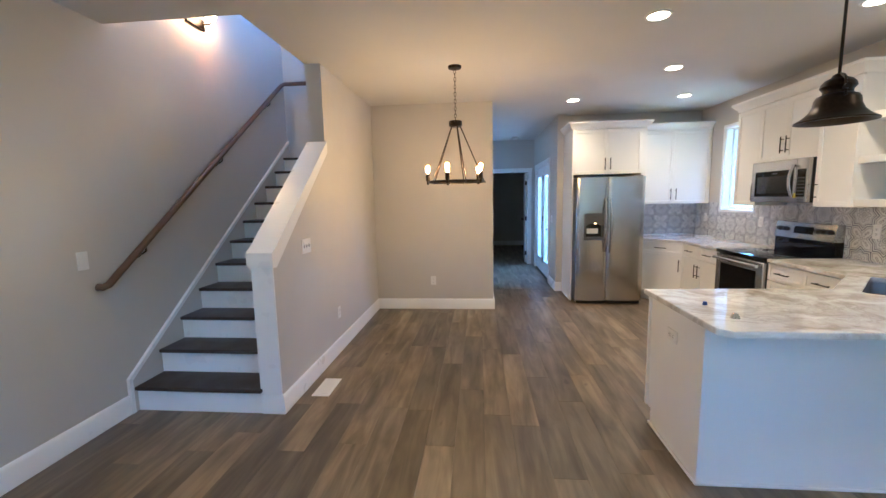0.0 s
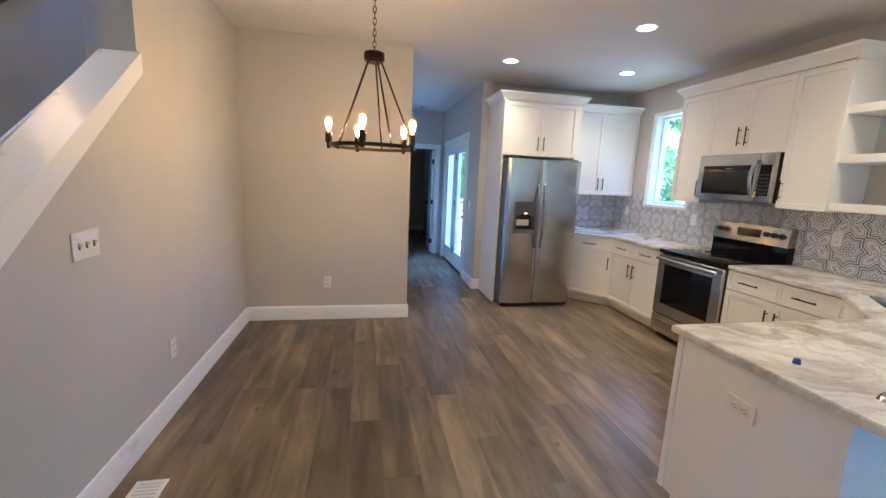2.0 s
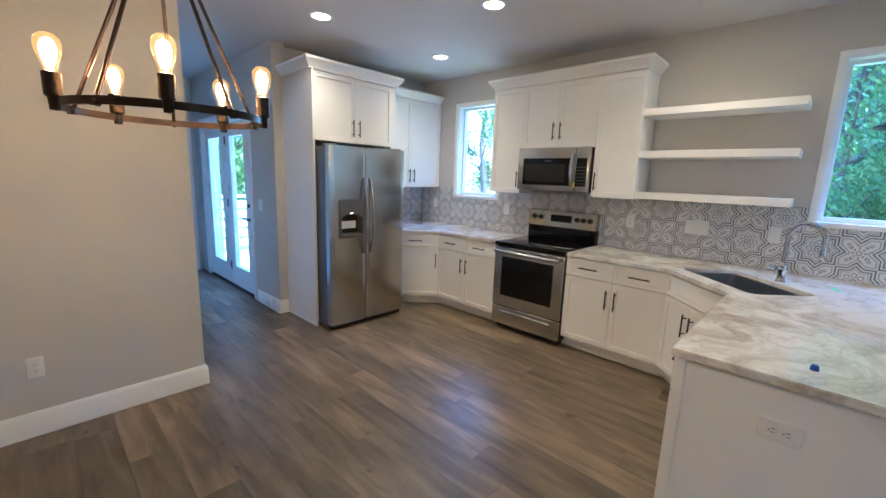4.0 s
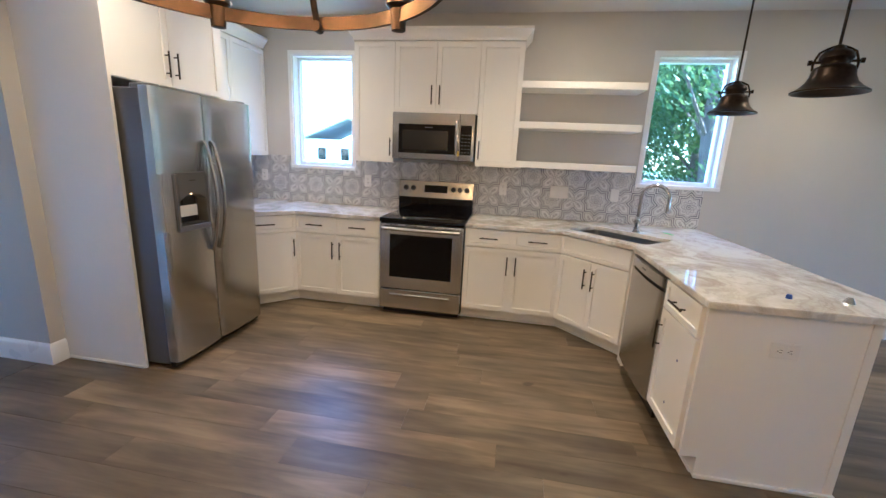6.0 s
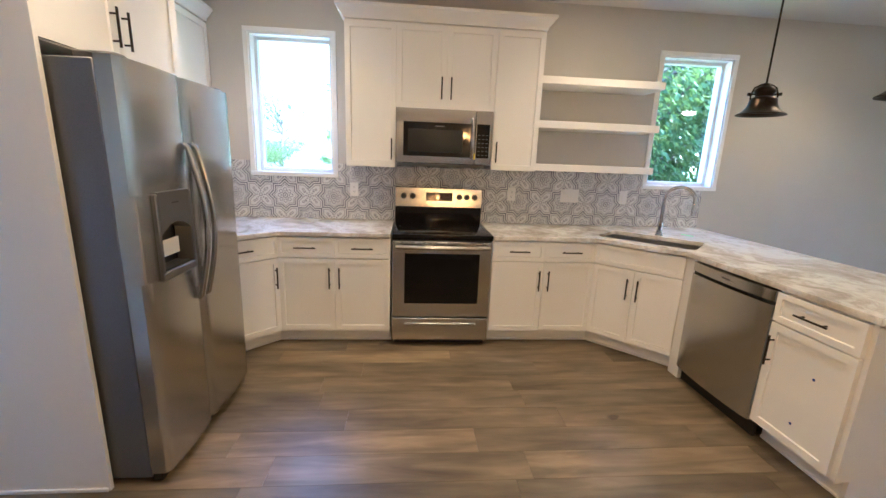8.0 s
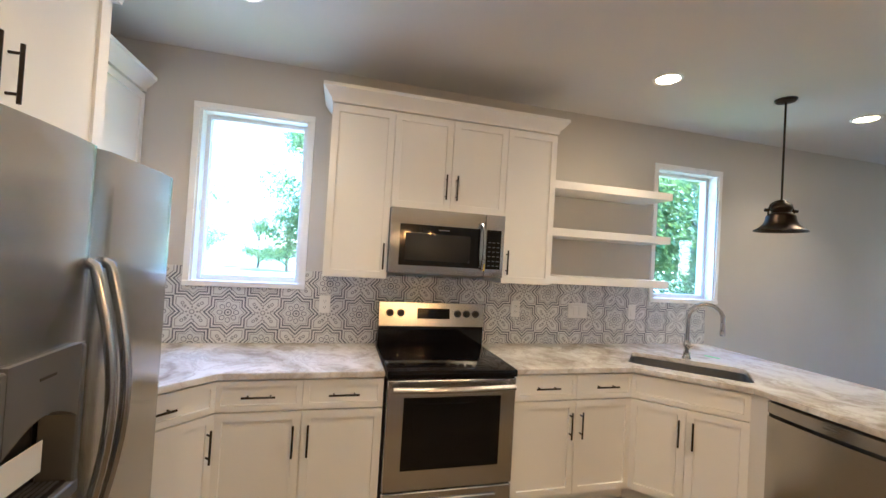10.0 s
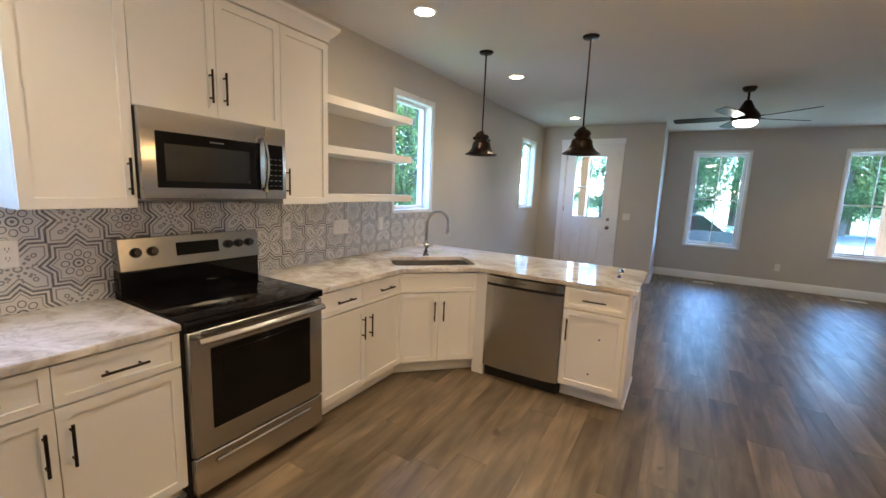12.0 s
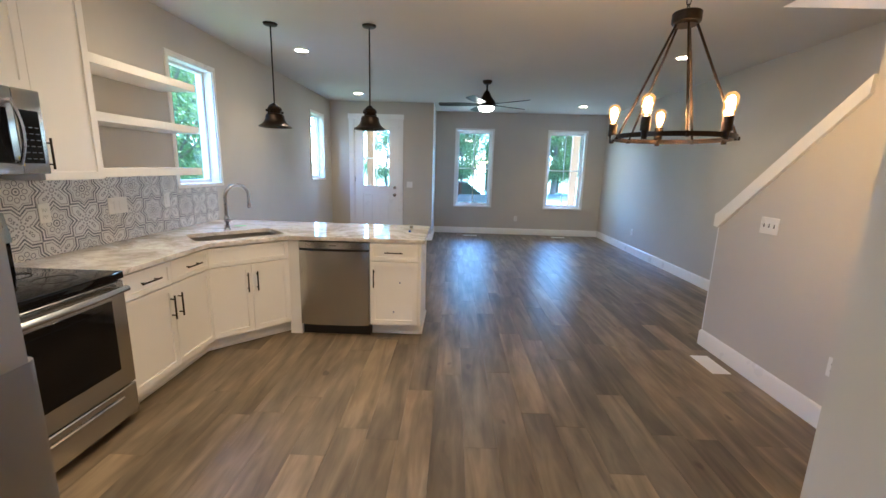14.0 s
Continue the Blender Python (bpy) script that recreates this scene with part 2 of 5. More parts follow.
M["can_glow"] = emitter("can_glow", (1.0, 0.64, 0.34), CAN_POWER)
M["fan_glow"] = emitter("fan_glow", (1.0, 0.76, 0.52), 2.4)
M["sconce_glow"] = emitter("sconce_glow", (1.0, 0.58, 0.26), 3.4)
M["disp_glow"] = emitter("dispenser_lamp", (1.0, 0.48, 0.14), 0.8)
M["glass"] = glassmat("window_glass")
# the bulb's halo is put in as a faint orange emission of its glass
M["bulb_glass_halo"] = glassmat("bulb_glass_halo", (1.0, 0.80, 0.55), 0.022)
M["sink_steel"] = metal("sink_steel", (0.34, 0.34, 0.335), 0.34, (1, 1, 1), 40.0, 0.06)
M["vinyl"] = painted("window_vinyl", (0.80, 0.81, 0.82), 0.35, 0.01, 100.0, 0.02)
M["sticker"] = painted("sticker_paper", (0.75, 0.74, 0.72), 0.6, 0.02)
M["blue"] = painted("blue_plastic", (0.02, 0.06, 0.30), 0.3, 0.05)
M["green"] = painted("green_tape", (0.05, 0.55, 0.12), 0.5, 0.05)
M["yellow"] = painted("yellow_tag", (0.6, 0.45, 0.02), 0.5, 0.05)


# ---- mesh helpers ----
def smooth_by_angle(me, deg=40):
    me.shade_smooth()
    me.set_sharp_from_angle(angle=radians(deg))


def to_mesh(name, bm, material, smooth=True):
    me = bpy.data.meshes.new(name)
    bm.normal_update()
    bm.to_mesh(me)
    bm.free()
    for mt in material if isinstance(material, (list, tuple)) else (material,):
        me.materials.append(mt)
    if smooth:
        smooth_by_angle(me)
    return me


def part(name, bm, material, parent=None, label="", smooth=True, at=None):
    ob = new(name, to_mesh(name, bm, material, smooth))
    if parent is not None:
        ob.parent = parent
    if at is not None:
        ob.matrix_basis = at
    if label:
        ob["label"] = label
    return ob


def thing(name, at, label, category, group="", kind=""):
    ob = new(name)
    ob.empty_display_size = 0.1
    ob.matrix_basis = at
    return tagged(ob, label, category, group, kind)


def structure(name, bm, material, label="", category=""):
    return tagged(part(name, bm, material), label, category, kind="structure")


def add_box(bm, x0, x1, y0, y1, z0, z1, bev=0.0, seg=1):
    r = bmesh.ops.create_cube(bm, size=1.0)
    vs = r["verts"]
    for v in vs:
        v.co = Vector((x0 + (v.co.x + 0.5) * (x1 - x0), y0 + (v.co.y + 0.5) * (y1 - y0), z0 + (v.co.z + 0.5) * (z1 - z0)))
    if bev:
        es = list({e for v in vs for e in v.link_edges})
        bmesh.ops.bevel(bm, geom=es, offset=bev, segments=seg, affect="EDGES", profile=0.6)
    return bm


def box(x0, x1, y0, y1, z0, z1, bev=0.0, seg=1):
    return add_box(bmesh.new(), min(x0, x1), max(x0, x1), min(y0, y1), max(y0, y1), min(z0, z1), max(z0, z1), bev, seg)


def boxes(*bs, bev=0.0, seg=1):
    bm = bmesh.new()
    for b in bs:
        add_box(bm, *b, bev, seg)
    return bm


def prism(pts, z0, z1, bev=0.0, m=None, holes=()):
    """A polygon in x, y (with holes), drawn up from z0 to z1."""
    bm = bmesh.new()
    es = []
    for loop in (pts, *holes):
        vs = [bm.verts.new((x, y, z0)) for x, y in loop]
        es += [bm.edges.new((vs[i], vs[(i + 1) % len(vs)])) for i in range(len(vs))]
    bmesh.ops.triangle_fill(bm, use_beauty=True, use_dissolve=False, edges=es)
    bmesh.ops.recalc_face_normals(bm, faces=bm.faces[:])
    r = bmesh.ops.extrude_face_region(bm, geom=bm.faces[:])
    bmesh.ops.translate(bm, verts=[v for v in r["geom"] if isinstance(v, bmesh.types.BMVert)], vec=(0, 0, z1 - z0))
    bmesh.ops.recalc_face_normals(bm, faces=bm.faces[:])
    if bev:
        bm.normal_update()
        sharp = [e for e in bm.edges if len(e.link_faces) == 2 and e.calc_face_angle(0) > 0.7 and abs(e.verts[0].co.z - e.verts[1].co.z) < 1e-5]
        bmesh.ops.bevel(bm, geom=sharp, offset=bev, segments=2, affect="EDGES")
    if m:
        bmesh.ops.transform(bm, matrix=m, verts=bm.verts[:])
    return bm


def lathe(profile, seg=24, bm=None, at=None):
    """Turns (radius, z) pairs round the z axis."""
    bm = bm or bmesh.new()
    rings, made = [], []
    for r, z in profile:
        if r < 1e-6:
            ring = [bm.verts.new((0, 0, z))]
        else:
            ring = [bm.verts.new((r * math.cos(2 * math.pi * k / seg), r * math.sin(2 * math.pi * k / seg), z)) for k in range(seg)]
        rings.append(ring)
        made += ring
    for a, b in zip(rings, rings[1:]):
        for k in range(seg):
            q = (k + 1) % seg
            if len(a) == 1 and len(b) > 1:
                bm.faces.new((a[0], b[q], b[k]))
            elif len(b) == 1 and len(a) > 1:
                bm.faces.new((a[k], a[q], b[0]))
            elif len(a) > 1:
                bm.faces.new((a[k], a[q], b[q], b[k]))
    bmesh.ops.recalc_face_normals(bm, faces=bm.faces[:])
    if at is not None:
        bmesh.ops.transform(bm, matrix=at, verts=made)
    return bm


def rod(bm, a, b, r, seg=10, r2=None):
    a, b = Vector(a), Vector(b)
    d = b - a
    m = Matrix.Translation((a + b) / 2) @ d.to_track_quat("Z", "Y").to_matrix().to_4x4()
    bmesh.ops.create_cone(bm, cap_ends=True, segments=seg, radius1=r, radius2=r if r2 is None else r2, depth=d.length, matrix=m)
    return bm


def tube(pts, r, seg=10, bm=None, flat=1.0):
    """A tube along points; flat squeezes it."""
    bm = bm or bmesh.new()
    pts = [Vector(p) for p in pts]
    rings = []
    side = None
    for i, p in enumerate(pts):
        d = (pts[min(i + 1, len(pts) - 1)] - pts[max(i - 1, 0)]).normalized()
        if side is None:
            side = d.orthogonal().normalized()
        side = (side - d * side.dot(d)).normalized()
        up = d.cross(side)
        rings.append([bm.verts.new(p + side * (r * math.cos(2 * math.pi * k / seg)) + up * (r * flat * math.sin(2 * math.pi * k / seg))) for k in range(seg)])
    for a, b in zip(rings, rings[1:]):
        for k in range(seg):
            q = (k + 1) % seg
            bm.faces.new((a[k], a[q], b[q], b[k]))
    bm.faces.new(rings[0][::-1])
    bm.faces.new(rings[-1])
    bmesh.ops.recalc_face_normals(bm, faces=bm.faces[:])
    return bm


def sweep_profile(profile, path, z=0.0):
    """Sweeps an (out, up) profile along x, y points with mitred corners; out is to the right of the way."""
    bm = bmesh.new()
    P = [Vector((x, y)) for x, y in path]
    rings = []
    for i, p in enumerate(P):
        ds = []
        if i > 0:
            ds.append((P[i] - P[i - 1]).normalized())
        if i < len(P) - 1:
            ds.append((P[i + 1] - P[i]).normalized())
        ns = [Vector((d.y, -d.x)) for d in ds]
        nn = sum(ns, Vector((0, 0)))
        nn = nn / max(1e-6, nn.dot(ns[0])) if len(ns) == 2 else ns[0]
        rings.append([bm.verts.new((p.x + nn.x * o, p.y + nn.y * o, z + u)) for o, u in profile])
    k = len(profile)
    for a, b in zip(rings, rings[1:]):
        for j in range(k):
            bm.faces.new((a[j], a[(j + 1) % k], b[(j + 1) % k], b[j]))
    bm.faces.new(rings[0][::-1])
    bm.faces.new(rings[-1])
    bmesh.ops.recalc_face_normals(bm, faces=bm.faces[:])
    return bm


# ---- the large structure ----
WX, EX, SY, NY, CZ = -2.47, 3.37, -3.30, 6.50, 2.713
HALL_W, HALL_E, HALL_N = 0.235, 1.252, 9.0
DIN_Y, STAIR_X = 5.338, -1.347
ENTRY_Y, JOG_X = -2.17, 1.33
TH = 0.16


def wall(name, axis, at, depth, a0, a1, z0, z1, holes=()):
    """A wall across axis 'x' or 'y' from at to at + depth, along a0..a1, with openings (b0, b1, c0, c1) through it."""
    m = Matrix(((0, 0, 1, 0), (1, 0, 0, 0), (0, 1, 0, 0), (0, 0, 0, 1))) if axis == "x" else Matrix(((1, 0, 0, 0), (0, 0, 1, 0), (0, 1, 0, 0), (0, 0, 0, 1)))
    lo, hi = min(at, at + depth), max(at, at + depth)
    bm = prism([(a0, z0), (a1, z0), (a1, z1), (a0, z1)], lo, hi, 0.0, m, [[(b0, c0), (b1, c0), (b1, c1), (b0, c1)] for b0, b1, c0, c1 in holes])
    bmesh.ops.recalc_face_normals(bm, faces=bm.faces[:])
    return structure(name, bm, M["wall"], "greige painted plaster wall", "wall")


WIN = {"kitchen_a": (5.220, 5.866, 1.268, 2.352), "kitchen_b": (1.770, 2.412, 1.262, 2.366), "entry": (-1.700, -1.030, 1.235, 2.355)}
wall("wall_east", "x", EX, TH, ENTRY_Y - TH, NY + TH, -0.5, CZ + 0.3, [WIN["kitchen_a"], WIN["kitchen_b"], WIN["entry"]])
SWIN = {"living_a": (0.052, 0.855, 0.645, 2.325), "living_b": (-2.020, -1.210, 0.640, 2.330)}
wall("wall_south", "y", SY, -TH, WX - TH, JOG_X + 0.1, -0.5, CZ + 0.3, list(SWIN.values()))
wall("wall_jog", "x", JOG_X, 0.10, SY, ENTRY_Y, -0.5, CZ + 0.3)
wall("wall_entry", "y", ENTRY_Y, -TH, JOG_X + 0.10, EX, -0.5, CZ + 0.3, [(2.02, 2.91, -0.49, 2.385)])
STAIR_N = 5.26
wall("wall_west", "x", WX, -TH, SY - TH, 9.3, -0.5, 5.4)
wall("wall_dining", "y", DIN_Y, 0.12, STAIR_X - 0.14, HALL_W, 0, CZ)
wall("wall_hall_west", "x", HALL_W, -0.12, DIN_Y + 0.12, HALL_N, 0, CZ)
FD = (7.06, 8.66, -0.4, 2.07)
wall("wall_hall_east", "x", HALL_E, 0.13, 6.40, HALL_N, -0.5, CZ + 0.3, [FD])
wall("wall_kitchen_north", "y", NY, TH, HALL_E + 0.13, EX, -0.5, CZ + 0.3)
FAR = (0.33, 1.13, -0.1, 2.04)
wall("wall_hall_north", "y", HALL_N, 0.12, WX, 1.55, -0.1, CZ, [FAR])
wall("wall_far_north", "y", 12.6, 0.12, WX, 1.55, -0.1, CZ)
wall("wall_far_west", "x", -1.5, -0.12, HALL_N + 0.12, 12.6, -0.1, CZ)
wall("wall_far_east", "x", 1.43, 0.12, HALL_N + 0.12, 12.6, -0.1, CZ)

# stair wall: half wall with a sloped head, full height behind it
HW0, HW1, HZ0, HZ1 = 2.60, 3.66, 1.115, 1.985
to_x = Matrix(((0, 0, 1, 0), (1, 0, 0, 0), (0, 1, 0, 0), (0, 0, 0, 1)))
# the hole near the top is for an unseen window, added to let daylight in
bm = prism([(HW0, 0), (DIN_Y + 0.12, 0), (DIN_Y + 0.12, 5.4), (2.68, 5.4), (2.68, 3.02), (HW1, 3.02), (HW1, HZ1), (HW0, HZ0)], STAIR_X - 0.14, STAIR_X, 0.0, to_x, [[(3.7, 3.85), (4.5, 3.85), (4.5, 4.95), (3.7, 4.95)]])
structure("wall_stair", bm, M["wall"], "greige stair wall with a sloping half-height end", "wall")
wall("wall_stair_north", "y", STAIR_N, 0.12, WX, STAIR_X - 0.14, 0, 5.4)
wall("wall_stair_south", "y", 2.68, -0.12, WX, STAIR_X, 3.02, 5.4)
structure("ceiling_upstairs", box(WX - TH, STAIR_X, 2.56, STAIR_N + 0.12, 5.4, 5.5), M["ceiling"], "white ceiling above the stairwell", "ceiling")

# the ceiling, cut open above the stairs
bm = prism([(WX - 0.1, SY - TH), (JOG_X + 0.1, SY - TH), (JOG_X + 0.1, ENTRY_Y - TH), (EX, ENTRY_Y - TH), (EX, NY + TH), (1.55, NY + TH), (1.55, 12.72), (WX - 0.1, 12.72)], CZ, 3.02, 0.0, None,
           [[(WX - 0.05, 2.68), (STAIR_X - 0.14, 2.68), (STAIR_X - 0.14, 3.70), (STAIR_X - 0.06, 3.70), (STAIR_X - 0.06, STAIR_N + 0.06), (WX - 0.05, STAIR_N + 0.06)]])
structure("ceiling", bm, M["ceiling"], "smooth white painted ceiling", "ceiling")

floor = structure("floor", boxes((WX, EX, SY, NY, -0.12, -0.006), (WX, 1.41, NY, 12.6, -0.12, -0.006)), M["subfloor"], "dark brown-grey wood-look plank floor", "floor")

# baseboards
BASE = [(0, 0), (0.017, 0), (0.017, 0.118), (0.011, 0.132), (0.006, 0.14), (0, 0.14)]


def baseboard(path):
    return structure("baseboard", sweep_profile(BASE, path), M["trim"], "tall white painted baseboard", "baseboard")


baseboard([(STAIR_X - 0.15, HW0), (STAIR_X, HW0), (STAIR_X, DIN_Y), (HALL_W, DIN_Y), (HALL_W, HALL_N)])
baseboard([(HALL_E + 0.085, 6.40), (HALL_E, 6.40), (HALL_E, 6.96)][::-1])
baseboard([(JOG_X, ENTRY_Y), (JOG_X, SY), (WX, SY), (WX, 2.56)])
baseboard([(EX, 1.99), (EX, ENTRY_Y), (3.02, ENTRY_Y)])
baseboard([(1.92, ENTRY_Y), (JOG_X, ENTRY_Y)])
baseboard([(-1.5, 12.6), (1.43, 12.6)])


# ---- windows ----
def window(name, axis, face, out, a0, a1, z0, z1, sash=False, label=""):
    """A white vinyl window in a wall; face is the wall's inner face, out the sign of the way outdoors."""
    if axis == "x":
        at = Matrix(((0, out, 0, face), (1, 0, 0, 0), (0, 0, 1, 0), (0, 0, 0, 1)))
    else:
        at = Matrix(((1, 0, 0, 0), (0, out, 0, face), (0, 0, 1, 0), (0, 0, 0, 1)))
    w = thing(name, Matrix(), label, "window", kind="structure")
    W = 0.038

    def put(nm, bm, mt, parent, lab=""):
        bmesh.ops.transform(bm, matrix=at, verts=bm.verts[:])
        bmesh.ops.recalc_face_normals(bm, faces=bm.faces[:])
        return part(nm, bm, mt, parent, lab)
    put("casing", boxes((a0 - W, a1 + W, -0.014, 0.0, z1, z1 + W), (a0 - W, a0, -0.014, 0.0, z0, z1), (a1, a1 + W, -0.014, 0.0, z0, z1), bev=0.002), M["trim"], w)
    put("window_sill", box(a0 - W, a1 + W, -0.020, 0.09, z0 - 0.03, z0 + 0.004, 0.003), M["trim"], w)
    put("jamb", boxes((a0, a0 + 0.012, 0.0, 0.085, z0 + 0.004, z1), (a1 - 0.012, a1, 0.0, 0.085, z0 + 0.004, z1), (a0 + 0.012, a1 - 0.012, 0.0, 0.085, z1 - 0.012, z1)), M["trim"], w)
    f = 0.038
    b0, b1, c0, c1 = a0, a1, z0, z1
    fr = put("window_frame", boxes((b0, b0 + f, 0.085, 0.15, c0, c1), (b1 - f, b1, 0.085, 0.15, c0, c1), (b0 + f, b1 - f, 0.085, 0.15, c1 - f, c1), (b0 + f, b1 - f, 0.085, 0.15, c0, c0 + f), bev=0.003), M["vinyl"], w)
    if not sash:
        g = put("pane", box(b0 + f, b1 - f, 0.117, 0.121, c0 + f, c1 - f), M["glass"], w)
        g.visible_shadow = False
        return w
    mid = (c0 + c1) / 2
    s = 0.026
    for nm, lo, hi, y in (("upper_sash", mid - 0.012, c1 - f, 0.125), ("lower_sash", c0 + f, mid + 0.014, 0.098)):
        x0, x1 = b0 + f, b1 - f
        sh = put(nm, boxes((x0, x0 + s, y, y + 0.024, lo, hi), (x1 - s, x1, y, y + 0.024, lo, hi), (x0 + s, x1 - s, y, y + 0.024, hi - s, hi), (x0 + s, x1 - s, y, y + 0.024, lo, lo + s), bev=0.002), M["vinyl"], w)
        put("muntin", box((x0 + x1) / 2 - 0.008, (x0 + x1) / 2 + 0.008, y + 0.006, y + 0.018, lo + s, hi - s), M["vinyl"], sh)
        g = put("pane", box(x0 + s, x1 - s, y + 0.010, y + 0.014, lo + s, hi - s), M["glass"], sh)
        g.visible_shadow = False
    return w


window("window_1", "x", EX, 1, *WIN["kitchen_a"], label="tall white picture window above the counter")
window("window_2", "x", EX, 1, *WIN["kitchen_b"], label="white picture window beside the open shelves")
window("window_3", "x", EX, 1, *WIN["entry"], label="white window in the wall near the entry door")
window("window_4", "y", SY, -1, *SWIN["living_a"], sash=True, label="white double-hung window facing the street")
window("window_5", "y", SY, -1, *SWIN["living_b"], sash=True, label="white double-hung window facing the porch post")
# unseen window, added so that sky light washes the stairwell
window("window_6", "x", STAIR_X - 0.14, 1, 3.7, 4.5, 3.85, 4.95, label="unseen white window added to light the stairwell")


# ---- doors ----
def casing(name, axis, face, side, a0, a1, top, width=0.095, label="white flat door casing"):
    bm = boxes((a0 - width, a0, 0, 0.018, 0, top), (a1, a1 + width, 0, 0.018, 0, top), (a0 - width - 0.012, a1 + width + 0.012, 0, 0.022, top, top + width), bev=0.003)
    at = Matrix(((0, side, 0, face), (1, 0, 0, 0), (0, 0, 1, 0), (0, 0, 0, 1))) if axis == "x" else Matrix(((1, 0, 0, 0), (0, side, 0, face), (0, 0, 1, 0), (0, 0, 0, 1)))
    bmesh.ops.transform(bm, matrix=at, verts=bm.verts[:])
    bmesh.ops.recalc_face_normals(bm, faces=bm.faces[:])
    return structure(name, bm, M["trim"], label, "trim")


casing("trim_entry", "y", ENTRY_Y, 1, 2.02, 2.91, 2.385)
structure("threshold_entry", box(2.02, 2.91, ENTRY_Y - TH, ENTRY_Y, -0.01, 0.012), M["black_iron"], "dark metal threshold under the entry door", "threshold")
jb = boxes((2.02, 2.035, ENTRY_Y - TH, ENTRY_Y, 0.012, 2.385), (2.895, 2.91, ENTRY_Y - TH, ENTRY_Y, 0.012, 2.385), (2.035, 2.895, ENTRY_Y - TH, ENTRY_Y, 2.37, 2.385))
structure("jamb_entry", jb, M["trim"], "white door jamb of the entry", "trim")


def lathe_knob(r, out, turn):
    """A round knob on a rose, turned so that its axis points along turn."""
    return lathe([(r * 1.1, 0), (r * 1.1, 0.006), (r * 0.45, 0.012), (r * 0.42, out * 0.5), (r, out * 0.7), (r, out * 0.9), (r * 0.6, out), (0, out)], 20, None, turn)


def entry_door():
    d = thing("door_1", pose(2.037, ENTRY_Y - 0.055, 0.014), "white half-glazed entry door with four panes, closed", "door", kind="structure")
    w, h, t = 0.856, 2.353, 0.044
    g0, g1, gz0, gz1 = 0.155, 0.70, 1.065, 2.17
    part("door_leaf", boxes((0, g0, 0, t, 0, h), (g1, w, 0, t, 0, h), (g0, g1, 0, t, gz1, h), (g0, g1, 0, t, 0.93, gz0), (g0, g1, 0.012, t - 0.012, 0.2, 0.93), (g0, g1, 0, t, 0, 0.2), ((g0 + g1) / 2 - 0.05, (g0 + g1) / 2 + 0.05, 0, t, 0.2, 0.93)), M["trim"], d)
    for x0 in (g0 + 0.03, (g0 + g1) / 2 + 0.08):
        part("raised_panel", box(x0, x0 + 0.165, 0.008, t - 0.004, 0.24, 0.89, 0.008), M["trim"], d)
    part("glass_frame", boxes((g0 - 0.02, g0 + 0.012, -0.008, t + 0.008, gz0 - 0.02, gz1 + 0.02), (g1 - 0.012, g1 + 0.02, -0.008, t + 0.008, gz0 - 0.02, gz1 + 0.02), (g0 + 0.012, g1 - 0.012, -0.008, t + 0.008, gz1 - 0.012, gz1 + 0.02), (g0 + 0.012, g1 - 0.012, -0.008, t + 0.008, gz0 - 0.02, gz0 + 0.012), bev=0.003), M["trim"], d)
    x1, z1 = (g0 + g1) / 2, (gz0 + gz1) / 2
    part("muntin", box(x1 - 0.010, x1 + 0.010, 0.006, t - 0.006, gz0 + 0.012, gz1 - 0.012), M["trim"], d)
    part("muntin", boxes((g0 + 0.012, x1 - 0.01, 0.006, t - 0.006, z1 - 0.01, z1 + 0.01), (x1 + 0.01, g1 - 0.012, 0.006, t - 0.006, z1 - 0.01, z1 + 0.01)), M["trim"], d)
    for a, b in ((g0 + 0.012, x1 - 0.01), (x1 + 0.01, g1 - 0.012)):
        for c, e in ((gz0 + 0.012, z1 - 0.01), (z1 + 0.01, gz1 - 0.012)):
            g = part("pane", box(a, b, 0.020, 0.024, c, e), M["glass"], d)
            g.visible_shadow = False
    turn = pose(0.055, t, 0.90, -90)
    part("knob", lathe_knob(0.03, 0.06, turn), M["steel_h"], d, "satin nickel knob")
    part("deadbolt", lathe([(0.032, 0), (0.032, 0.008), (0.026, 0.016), (0.02, 0.03), (0, 0.03)], 20, None, pose(0.055, t, 1.045, -90)), M["steel_h"], d, "satin nickel deadbolt")
    for z in (0.25, 1.2, 2.15):
        part("hinge", box(w - 0.004, w + 0.006, t - 0.004, t + 0.006, z - 0.05, z + 0.05), M["black_iron"], d)
    return d


entry_door()

# French doors to the deck
casing("trim_deck_door", "x", HALL_E, -1, FD[0], FD[1], FD[3], 0.07)
jb = boxes((HALL_E, HALL_E + 0.13, FD[0], FD[0] + 0.016, 0, FD[3]), (HALL_E, HALL_E + 0.13, FD[1] - 0.016, FD[1], 0, FD[3]), (HALL_E, HALL_E + 0.13, FD[0] + 0.016, FD[1] - 0.016, FD[3] - 0.016, FD[3]))
structure("jamb_deck_door", jb, M["trim"], "white jamb of the double doors", "trim")
structure("threshold_deck_door", box(HALL_E, HALL_E + 0.13, FD[0] + 0.016, FD[1] - 0.016, 0.0, 0.018), M["black_iron"], "dark metal threshold under the double doors", "threshold")


